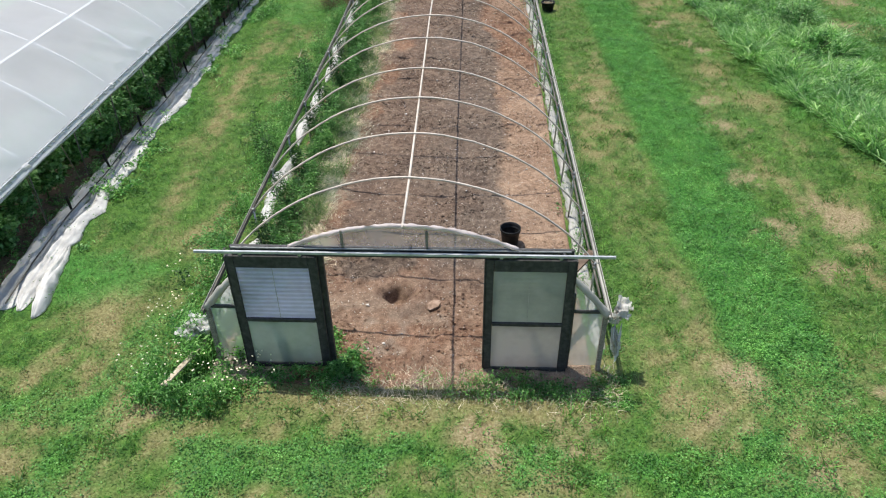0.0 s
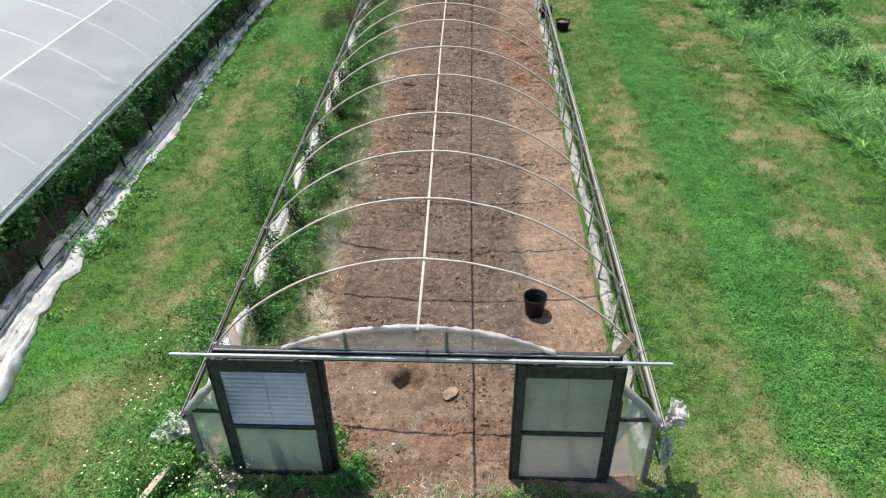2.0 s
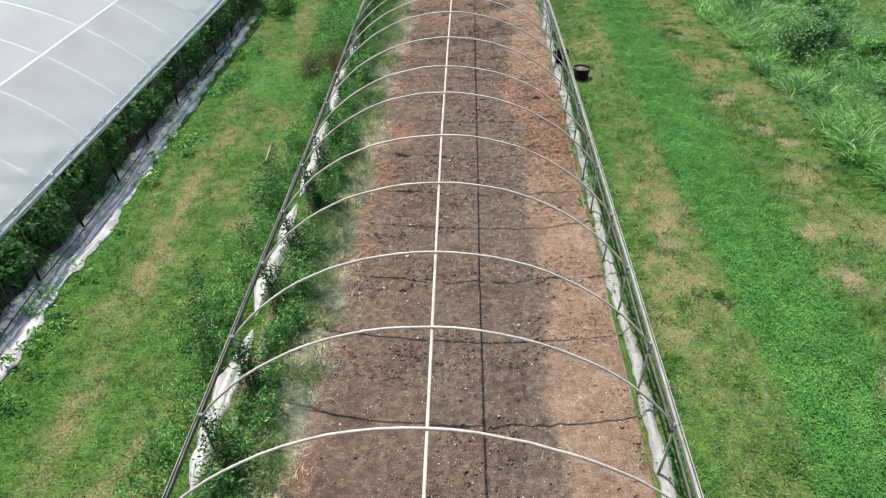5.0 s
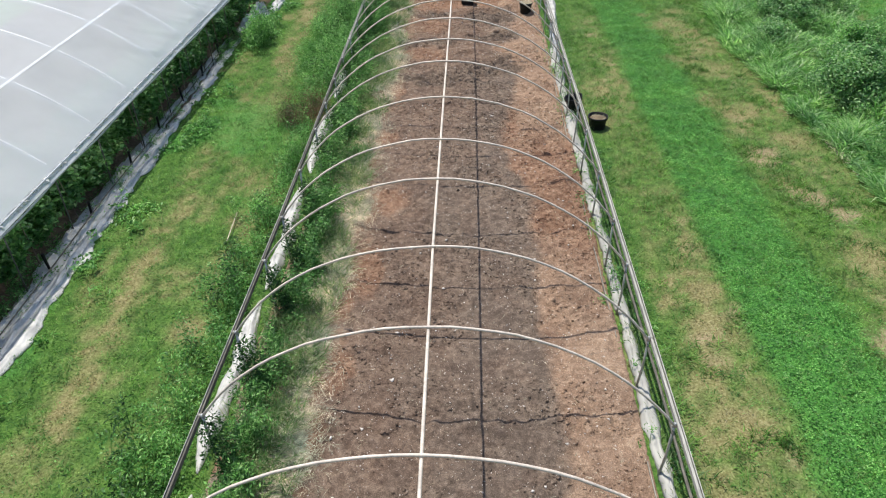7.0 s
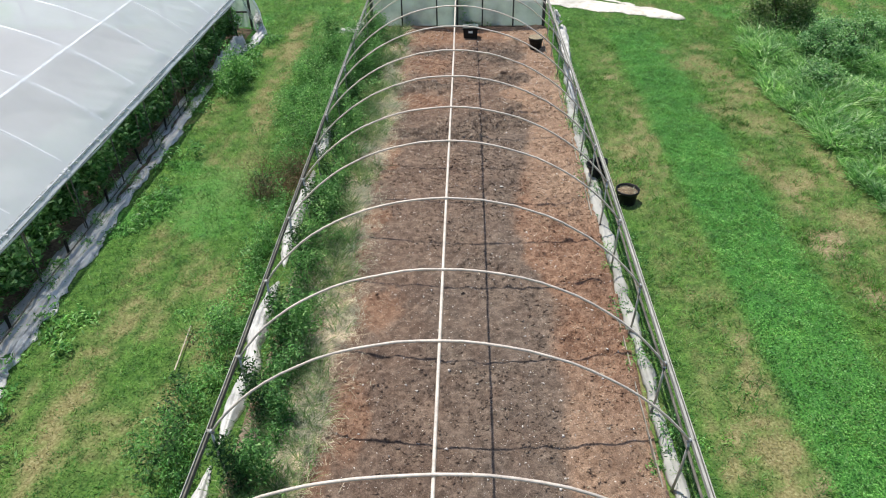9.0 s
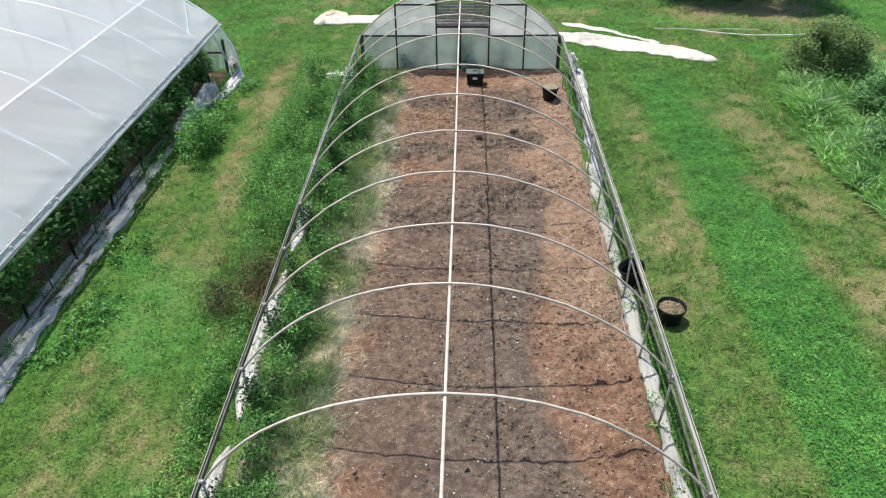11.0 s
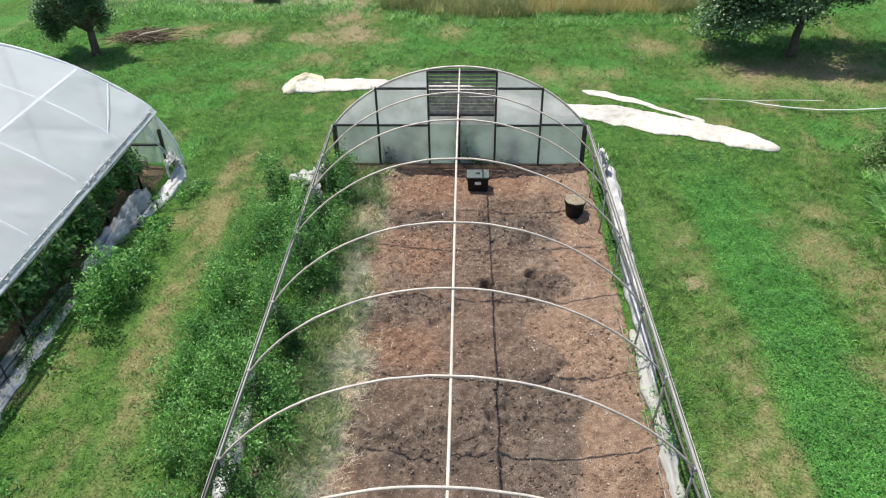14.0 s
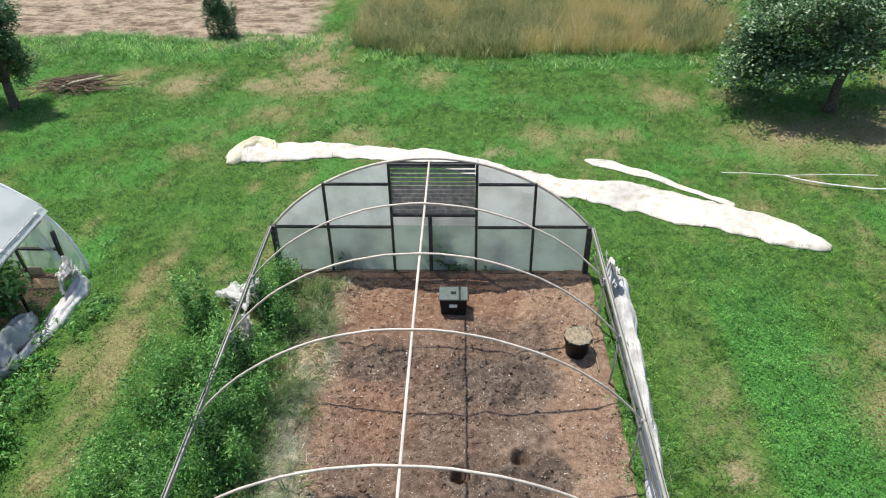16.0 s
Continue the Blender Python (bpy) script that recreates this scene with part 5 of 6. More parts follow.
def bunch(at, size, mat, label, seed, sheets=5):
    """A gathered bundle of torn film: crinkled sheets folded through one another."""
    r = np.random.default_rng(seed)
    k = 13
    u, w = np.meshgrid(np.linspace(-1, 1, k), np.linspace(-1, 1, k), indexing="ij")
    i = (np.arange(k - 1)[:, None] * k + np.arange(k - 1)[None]).ravel()
    quad = np.stack([i, i + 1, i + k + 1, i + k], 1)
    sets = []
    for j in range(sheets):
        n1 = fbm(u * 2.2 + 5 * j, w * 1.4, seed + j, 3) - 0.5
        n2 = 1 - np.abs(2 * fbm(u * 1.6 + 9, w * 3.1 + 4 * j, seed + 20 + j, 2) - 1)
        p = np.stack([u * (0.75 + 0.5 * n2), w * (0.8 + n1), 1.5 * n1 + 0.7 * (n2 - 0.5) + 0.25 * np.sin(u * 3 + j)], 2)
        axis = Matrix.Rotation(r.uniform(0, 6.28), 3, "Z") @ Matrix.Rotation(r.uniform(0.3, 1.5), 3, "X") @ Matrix.Rotation(r.uniform(0, 6.28), 3, "Z")
        p = p.reshape(-1, 3) @ np.array(axis) * np.array(size) * 0.62 + np.array(at) + r.uniform(-0.3, 0.3, 3) * np.array(size)
        p[:, 2] = np.maximum(p[:, 2], ground_z(p[:, 0], p[:, 1]) + 0.01)
        sets.append((p, quad, None))
    return tagged(place("plastic_wad", from_arrays("plastic_wad", *gather(*sets)), mat), label, "plastic sheet")


bunch((-3.55, 29.15, 0.14), (0.50, 0.42, 0.22), M_TORN, "heaped dirty white plastic in the weeds", 231)
bunch((-3.25, 29.0, 0.28), (0.18, 0.42, 0.40), M_TORN, "torn white plastic gathered against the rail", 235, 4)
bunch((-3.10, 28.0, 0.26), (0.15, 0.38, 0.42), M_TORN, "torn white plastic hanging beside the rail", 232, 4)
bunch((-3.08, 0.38, 0.45), (0.34, 0.22, 0.22), M_TORN, "bunched white plastic at the tunnel corner", 233)
bunch((3.46, 0.22, 1.05), (0.20, 0.20, 0.26), M_GRIMY, "bunched white plastic gathered at the tunnel corner", 234)
bunch((3.40, 0.12, 0.55), (0.11, 0.10, 0.52), M_GRIMY, "twisted tail of white plastic at the tunnel corner", 236, 4)
bunch((3.40, 29.4, 0.55), (0.16, 0.42, 0.45), M_WRAP, "gathered white curtain at the rear corner", 237, 4)
bunch((-6.86, 29.3, 0.45), (0.16, 0.45, 0.40), M_TORN, "torn film gathered at the greenhouse corner", 238, 4)
sheet_thing("plastic_sheet", ((-5.3, 34.45), (-5.15, 35.1), (-4.85, 35.5), (-4.4, 35.4), (-4.3, 35.0)), (0.16, 0.24, 0.24, 0.22, 0.16), (0.14, 0.22, 0.26, 0.24, 0.16), M_CREAM, "yellowed bunched end of the rolled cover", 207, fold=0.35)
edge_line = ((-6.72, 1.2), (-6.86, 2.4), (-7.0, 4.1), (-6.96, 5.7), (-7.05, 8.2), (-7.05, 9.6), (-7.12, 12.0), (-7.2, 14.5), (-7.24, 17.0), (-7.26, 19.0), (-7.31, 21.0), (-7.36, 23.2), (-7.36, 25.2))
inner_line = [(x - 0.18, y) for x, y in edge_line]
outer_line = [(x + 0.15, y) for x, y in edge_line]
sheet_thing("plastic_sheet", inner_line, (0.24, 0.30, 0.26, 0.22, 0.21, 0.22, 0.21, 0.22, 0.20, 0.12, 0.16, 0.14, 0.08), (0.08, 0.16, 0.15, 0.14, 0.14, 0.14, 0.13, 0.13, 0.13, 0.10, 0.11, 0.10, 0.06), M_GRIMY, "dirty white curtain bundled along the greenhouse", 241, cuts=10, fold=0.92, cross=0.35, rag=1.1)
sheet_thing("plastic_sheet", outer_line, (0.12, 0.22, 0.25, 0.24, 0.18, 0.23, 0.22, 0.22, 0.20, 0.11, 0.18, 0.15, 0.08), (0.06, 0.12, 0.10, 0.09, 0.09, 0.09, 0.08, 0.08, 0.08, 0.05, 0.07, 0.06, 0.04), M_TORN, "loose edge of a dirty white curtain on the grass", 242, cuts=10, fold=0.92, cross=0.35, rag=1.4)
sheet_thing("plastic_sheet", ((-6.62, 3.2), (-6.45, 2.3), (-6.28, 1.5), (-6.24, 1.0)), (0.08, 0.15, 0.15, 0.10), (0.06, 0.14, 0.16, 0.10), M_TORN, "white torn end of the curtain in the grass", 246, fold=0.85, cross=0.6, rag=1.2)
# thin dark tube along the line where the two sheets meet
tagged(part("edging_seam", tube([(x - 0.02, y, 0.17 + 0.015 * math.sin(y)) for x, y in edge_line], 0.014, 7), M_RAILWOOD, smooth=True), "thin dark tube lying along the seam of the plastic edging", "pipe")
sheet_thing("plastic_sheet", ((-7.3, 25.3), (-7.25, 26.4), (-7.22, 27.4), (-7.3, 28.6)), (0.12, 0.24, 0.26, 0.2), (0.2, 0.34, 0.34, 0.3), M_TORN, "crumpled curtain plastic at the greenhouse corner", 243, fold=0.9)

sheet_thing("plastic_sheet", ((-6.98, 27.3), (-6.86, 28.2), (-6.80, 29.0), (-6.78, 29.7)), (0.07, 0.15, 0.17, 0.14), (0.05, 0.12, 0.22, 0.36), M_WRAP, "torn white curtain trailing from the greenhouse corner", 244, fold=0.75)

M_ZINC = plain("dull_zinc", ((0.34, 0.36, 0.38), (0.48, 0.50, 0.52), (0.62, 0.63, 0.63)), 8, 0.4, 0.4, 0.5, 0.05)
# ---- front end: header, track, arched top ----
FRONT_SET = 0.13
front_end = thing("front_end_frame", (0.2, 0, 0), "front end frame with dark header beam and arched plastic top", "end wall")
part("header_beam", box(-2.14, 2.64, -0.02, 0.04, 2.13, 2.27), M_DARKWOOD, front_end, "dark stained header beam", 0.006)
part("cap_strip", box(-2.12, 2.60, -0.035, -0.022, 2.245, 2.268), M_GALV, front_end, "pale metal cap strip", 0.003)
track = part("track", box(-2.62, 3.19, -0.110, -0.075, 2.205, 2.245), M_ZINC, front_end, "long zinc door track", 0.004)
part("track_face", box(-0.95, 1.85, -0.072, -0.022, 2.15, 2.225), M_DARKWOOD, front_end, "dark splash board", 0.004)
for x in (-2.2, -0.9, 0.22, 1.4, 2.5):
    part("bracket", box(x - 0.015, x + 0.015, -0.074, -0.021, 2.228, 2.245), M_DARKWOOD, track)
wrap = bmesh.new()
outer, inner = arch(0.0, 130, -0.03), arch(0.0, 130, -0.085)
rows = []
for i, (a, b) in enumerate(zip(outer, inner)):
    if a.z < 2.26:
        continue
    j, k = rng.normal(0, 0.010, 4), rng.normal(0, 0.005, 4)
    s = 0.012 * math.sin(i * 0.37) + 0.008 * math.sin(i * 0.91)
    rows.append([wrap.verts.new((a.x, -0.018 + j[0] * .6 + s, a.z + k[0] - 0.008)), wrap.verts.new((a.x, 0.012 + j[1], a.z + k[1] + 0.008)), wrap.verts.new((a.x, 0.035 + j[2] * .6 - s, a.z + k[2] - 0.008)), wrap.verts.new((b.x, 0.024, b.z + k[3])), wrap.verts.new((b.x, -0.012, b.z))])
for a, b in zip(rows, rows[1:]):
    for k in range(5):
        wrap.faces.new((a[k], a[(k + 1) % 5], b[(k + 1) % 5], b[k]))
wrap.faces.new(rows[0][::-1])
wrap.faces.new(rows[-1])
bmesh.ops.recalc_face_normals(wrap, faces=wrap.faces)
part("arch_wrap", wrap, M_PINKFILM, front_end, "end bow wrapped in white plastic", smooth=True)

low = [p for p in arch(0.0, 80, 0.0) if p.z < 2.2]
for side in ([p for p in low if p.x < 0], [p for p in low if p.x > 0]):
    side = [p + Vector((0, 0.03 + rng.uniform(-.008, .008), rng.uniform(-.008, .008))) for p in side]
    part("bow_wrap", tube(side, [0.058 + rng.uniform(-.008, .008) for _ in side], 9), M_DIRTY, front_end, "dirty plastic wound round the end bow", smooth=True)


def fan(name, pts, base_z, y, mat, parent, label=""):
    """A film panel under a row of arch points down to a level."""
    bm = bmesh.new()
    top = [bm.verts.new((p.x, y, p.z)) for p in pts]
    low = [bm.verts.new((p.x, y, base_z)) for p in pts]
    for i in range(len(pts) - 1):
        bm.faces.new((low[i], low[i + 1], top[i + 1], top[i]))
    return part(name, bm, mat, parent, label)


fan("top_film", [p for p in arch(0.0, 60, -0.07) if p.z > 2.28], 2.265, 0.0, M_THIN, front_end, "thin film under the arch")
for x in (-0.55, 0.62):
    part("stud", box(x - 0.018, x + 0.018, -0.02, 0.02, 2.275, 2.55), M_OLDWOOD, front_end, bevel=0.003)
fan("side_film", [p for p in arch(0.0, 60, -0.015) if p.x < -0.9 and p.z < 2.1] + [Vector((-0.92, 0, 2.12))], 0.08, 0.03, M_DOORFILM, front_end, "cloudy greenish film panel")
fan("side_film", [Vector((1.5, 0, 2.12))] + [p for p in arch(0.0, 60, -0.015) if p.x > 1.5 and p.z < 2.1], 0.08, 0.03, M_DOORFILM, front_end, "cloudy film panel")
for x in (-2.68, -2.22, -0.88, 1.47, 2.70, 3.20):
    top = 1.14 if x in (-2.68, 3.20) else (1.5 if x in (-2.22, 2.70) else 2.125)
    part("post", box(x - 0.035, x + 0.035, -0.02, 0.055, -0.12, top), M_DARKWOOD if abs(x - 0.2) < 2.6 else M_OLDWOOD, front_end, bevel=0.004)
part("rail", box(-2.64, -2.26, 0.0, 0.045, 1.12, 1.17), M_DARKWOOD, front_end, bevel=0.004)
part("rail", box(2.74, 3.16, 0.0, 0.045, 1.14, 1.19), M_DARKWOOD, front_end, bevel=0.004)
local(front_end)
front_end.location.y += FRONT_SET - 0.05


def sliding_door(x0, x1, panel, label, lower):
    """A hung door: stiles, rails, a milky ribbed panel above and a film panel below."""
    ob = thing("sliding_door", ((x0 + x1) / 2, -0.1, 0), label, "door", "sliding doors")
    y0, y1 = -0.135, -0.075
    part("stile", box(x0, x0 + 0.11, y0, y1, 0.02, 2.145), M_DARKWOOD, ob, bevel=0.006)
    part("stile", box(x1 - 0.11, x1, y0, y1, 0.02, 2.145), M_DARKWOOD, ob, bevel=0.006)
    part("rail", box(x0 + 0.112, x1 - 0.112, y0, y1, 1.945, 2.145), M_DARKWOOD, ob, bevel=0.006)
    part("rail", box(x0 + 0.112, x1 - 0.112, y0 - 0.01, y1, 0.95, 1.01), M_DARKWOOD, ob, bevel=0.006)
    part("rail", box(x0 + 0.112, x1 - 0.112, y0, y1, 0.02, 0.10), M_DARKWOOD, ob, bevel=0.006)
    part("edge_trim", box(x0 - 0.02, x0 - 0.002, -0.14, -0.03, 0.02, 2.14), M_DARKWOOD, ob, bevel=0.003)
    part("edge_trim", box(x1 + 0.002, x1 + 0.02, -0.14, -0.03, 0.02, 2.14), M_DARKWOOD, ob, bevel=0.003)
    a, b = x0 + 0.112, x1 - 0.112
    bm = box(a, b, -0.112, -0.104, 1.012, 1.943)
    upper = part("upper_panel", bm, panel, ob, "milky ribbed plastic panel")
    part("seam", box((a + b) / 2 - 0.004, (a + b) / 2 + 0.004, -0.126, -0.120, 1.015, 1.94), M_GALV, upper)
    part("lower_panel", box(a, b, -0.108, -0.102, 0.102, 0.948), lower, ob, "cloudy film panel with dirt at its foot")
    for x in (a + 0.1, b - 0.1):
        part("hanger", box(x - 0.025, x + 0.025, -0.125, -0.085, 2.148, 2.205), M_GALV, ob, bevel=0.004)
    local(ob).location.y += FRONT_SET
    return ob


sliding_door(-2.205, -0.94, M_PANEL, "dark-framed sliding door with white ribbed panel, slid open", M_DOORFILM)
sliding_door(1.435, 2.675, M_PANEL2, "dark-framed sliding door with grey-green panel, slid open", M_DOORFILM2)
b = beam((3.24, 1.82, 1.02), (2.05, 0.10, 1.02), 0.14, 0.04)
tagged(part("brace_board", b, M_BROWNWOOD, None, "", 0.005), "brown board bracing the tunnel corner flat under the rail", "board")
b = beam((-2.68, 1.85, 1.02), (-1.75, 0.12, 1.02), 0.14, 0.04)
tagged(part("brace_board", b, M_OLDWOOD, None, "", 0.005), "weathered board bracing the tunnel corner flat under the rail", "board")
b = beam((-3.22, -0.78, 0.36), (-2.95, 0.42, 0.20), 0.09, 0.03)
tagged(part("loose_board", b, M_PALEWOOD, None, "", 0.004), "pale loose board lying on the weeds", "board")

b = beam((-4.25, 14.0, 0.06), (-4.17, 12.95, 0.05), 0.022, 0.018)
tagged(part("loose_stick", b, M_PALEWOOD, None, "", 0.004), "pale bleached lath lying in the turf", "board")

# ---- back end wall ----
M_SLAT = plain("grey_slat", ((0.15, 0.14, 0.125), (0.25, 0.23, 0.205), (0.36, 0.335, 0.30)), 12, 0.8, 0, 0.2, 0.3)
back = thing("back_end_wall", (0, Y_BACK, 0), "rear end wall of cloudy film on dark timber framing", "end wall")
Yb = Y_BACK
film_pts = arch(Yb, 60, 0.0)
cut = lambda x: Vector((x, Yb, ridge_z(Yb) - 0.02))
fan("upper_film", [p for p in film_pts if p.x < -0.72] + [cut(-0.72)], 1.10, Yb + 0.06, M_CLEAR, back, "cloudy milky film")
fan("upper_film", [cut(0.87)] + [p for p in film_pts if p.x > 0.87], 1.10, Yb + 0.06, M_CLEAR, back, "cloudy milky film")
part("vent_apron", box(-0.72, 0.87, Yb + 0.058, Yb + 0.061, 1.10, 1.36), M_CLEAR, back, "cloudy film under the vent")
part("lower_film", box(-2.98, 2.98, Yb + 0.058, Yb + 0.061, 0.03, 1.098), M_LOWFILM, back, "clearer film with plants showing behind")
part("end_bow", tube(arch(Yb + 0.03, 48, 0.0), 0.026, 8), M_HOOP, back, smooth=True)
for x in (-3.0, 3.0):
    part("corner_post", box(x - 0.05, x + 0.05, Yb - 0.05, Yb + 0.05, -0.12, 1.13), M_DARKWOOD, back, bevel=0.006)
for x, z in ((-1.94, 2.06), (-0.72, 2.46), (0.87, 2.46), (1.94, 2.06)):
    part("post", box(x - 0.024, x + 0.024, Yb - 0.03, Yb + 0.03, 0.05, z), M_DARKWOOD, back, bevel=0.004)
part("post", box(-0.035, 0.035, Yb - 0.03, Yb + 0.03, 0.05, 1.36), M_DARKWOOD, back, bevel=0.004)
for x0, x1, z in ((-2.94, -1.97, 1.10), (-1.91, -0.75, 1.10), (0.90, 1.91, 1.10), (1.97, 2.94, 1.12), (-1.91, -0.75, 2.03), (0.90, 1.91, 2.03)):
    part("rail", box(x0, x1, Yb - 0.022, Yb + 0.028, z - 0.022, z + 0.022), M_DARKWOOD, back, bevel=0.004)
part("sill", box(-2.94, 2.94, Yb - 0.04, Yb + 0.04, 0.0, 0.07), M_BROWNWOOD, back, bevel=0.005)
vent = part("vent_frame", box(-0.69, 0.84, Yb - 0.05, Yb + 0.04, 1.36, 1.415), M_DARKWOOD, back, "dark timber louvre vent", 0.004)
part("vent_head", box(-0.69, 0.84, Yb - 0.05, Yb + 0.04, 2.435, 2.48), M_DARKWOOD, back, "", 0.004)
for i in range(12):
    z = 1.455 + i * 0.086
    slat = beam((-0.69, Yb - 0.005, z), (0.84, Yb - 0.005, z), 0.012, 0.074 if i < 7 else 0.056, (0, 0.30, 0.95))
    part("slat", slat, M_SLAT, vent, "", 0.002)
local(back)


# ---- pots, tote ----
def pot(at, r, h, label, fill=None, tilt=(0, 0), name="plant_pot", top=0.78):
    ob = thing(name, (at[0], at[1], at[2]), label, "plant pot")
    ob.rotation_euler = (radians(tilt[0]), radians(tilt[1]), 0)
    prof = [(r * 0.80, 0), (r * 0.80, 0.005), (r * 0.95, h * 0.82), (r * 1.03, h * 0.83), (r * 1.05, h), (r * 0.99, h), (r * 0.95, h * 0.8), (r * 0.78, 0.02), (0.01, 0.018)]
    part("pot_body", lathe(prof), M_BLACK, ob, smooth=True)
    if fill:
        bm = bmesh.new()
        bmesh.ops.create_circle(bm, cap_ends=True, radius=r * (0.93 if top < 0.9 else 1.04), segments=24, matrix=Matrix.Translation((0, 0, h * top)))
        for i, vert in enumerate(bm.verts):
            vert.co += Vector((0, 0, 0.01 * math.sin(i * 2.3)))
        bmesh.ops.poke(bm, faces=bm.faces, offset=r * 0.22)
        part("potting_soil", bm, fill, ob, "dry soil fill")
    return ob


z = lambda x, y: float(soil_z(np.array([x]), np.array([y]))[0])
p = pot((1.965, 3.40, z(1.965, 3.40) - 0.01), 0.19, 0.37, "empty black plastic plant pot standing on the soil")
bm = bmesh.new()
bmesh.ops.create_icosphere(bm, subdivisions=2, radius=0.07, matrix=Matrix.Translation((0.03, -0.02, 0.05)) @ Matrix.Diagonal((1.3, 0.8, 0.5, 1)))
part("scrap", bm, M_WRAP, p, "crumpled white scrap inside")
p = pot((3.85, 18.3, float(ground_z(3.85, 18.3)) - 0.01), 0.24, 0.34, "black plant pot filled with dry soil on the grass", M_DARKSOIL)
v, q, t, _ = blades(rng.uniform(-0.15, 0.15, (160, 3)) * (1, 1, 0) + (0, 0, 0.27), rng.uniform(0.06, 0.16, 160), np.full(160, 0.008), rng.uniform(1, 4, 160))
place("dead_stems", from_arrays("dead_stems", v, q, t), M_STRAW, p)
pot((3.42, 19.3, 0.02), 0.23, 0.40, "black plastic plant pot leaning against the tunnel leg", None, (0, -14))
p = pot((2.58, 27.82, z(2.58, 27.82) - 0.01), 0.23, 0.38, "black plant pot with a dry tan root mass on the soil", M_ROOTS, top=0.99)
v, q, t, _ = blades(rng.uniform(-0.17, 0.17, (320, 3)) * (1, 1, 0) + (0, 0, 0.38), rng.uniform(0.05, 0.14, 320), np.full(320, 0.008), rng.uniform(2, 6, 320))
place("dead_stems", from_arrays("dead_stems", v, q, t), M_STRAW, p, "tangle of dry pale stems")

tote = thing("storage_tote", (0.46, 28.88, z(0.46, 28.88)), "black plastic storage tote with a grey-green lid on the soil", "storage box")
bm = bmesh.new()
for a, b in (((0.22, 0.15), (0.245, 0.17)),):
    low = [bm.verts.new((sx * a[0], sy * a[1], 0)) for sx, sy in ((-1, -1), (1, -1), (1, 1), (-1, 1))]
    top = [bm.verts.new((sx * b[0], sy * b[1], 0.36)) for sx, sy in ((-1, -1), (1, -1), (1, 1), (-1, 1))]
    for i in range(4):
        bm.faces.new((low[i], low[(i + 1) % 4], top[(i + 1) % 4], top[i]))
    bm.faces.new(low[::-1])
    bm.faces.new(top)
part("tote_body", bm, M_BLACK, tote, "", 0.015)
part("lid", box(-0.262, 0.262, -0.19, 0.19, 0.362, 0.40), M_LID, tote, "grey-green lid", 0.012)
part("lid_recess", box(-0.05, 0.05, -0.04, 0.04, 0.4005, 0.408), M_BLACK, tote, "dark latch on the lid", 0.004)
part("label", box(-0.07, 0.07, -0.176, -0.170, 0.20, 0.27), M_HOSE, tote, "small white label plate")
for s in (-1, 1):
    part("handle", box(s * 0.25, s * 0.275, -0.06, 0.06, 0.27, 0.30), M_BLACK, tote, "", 0.004)

bm = bmesh.new()
bmesh.ops.create_icosphere(bm, subdivisions=1, radius=0.13, matrix=pose(0, 0, 0, 12, -8, 30) @ Matrix.Diagonal((1.15, 0.8, 0.42, 1)))
for vert in bm.verts:
    vert.co += Vector(noise.noise_vector(vert.co * 9)) * 0.035
rock = tagged(part("rock", bm, M_STONE), "flat brown stone lying beside the dug pit", "rock")
rock.location = (0.60, 1.44, z(0.60, 1.44) + 0.03)

# ---- white tapes on the grass ----
tape = tube([(6.78, 34.07, 0.05), (7.4, 34.03, 0.06), (8.25, 33.93, 0.05), (9.3, 33.98, 0.06), (10.4, 33.95, 0.05)], 0.011, 6)
tagged(part("tape_line", tape, M_HOSE), "thin white tape line lying across the grass", "tape")
tape = tube([(8.2, 33.9, 0.06), (8.6, 33.68, 0.06), (9.1, 33.5, 0.06), (10.0, 33.3, 0.06), (10.9, 33.3, 0.06), (12.5, 33.5, 0.06)], 0.02, 6)
tagged(part("tape_line", tape, M_HOSE), "white flat hose lying in a curve on the grass", "hose")

# ---- covered greenhouse beside the tunnel ----
GX, GZ, GR = -12.0, -3.87, 7.15
G0, G1 = -1.4, 29.98
green = thing("greenhouse", (-12, 15, 0), "long arched greenhouse under white translucent film, side rolled up", "greenhouse")


def film_rail(y):
    return float(np.interp(y, (0, 30), (1.50, 1.56)))


def film_point(a, y, lift=0.0):
    """A point of the arched cover; a from 0 at the near rail to 1 at the far one."""
    zr = film_rail(y)
    lim = math.acos((zr - GZ) / GR)
    t = lim * (1 - 2 * a)
    return Vector((GX + (GR + lift) * math.sin(t), y, GZ + (GR + lift) * math.cos(t)))


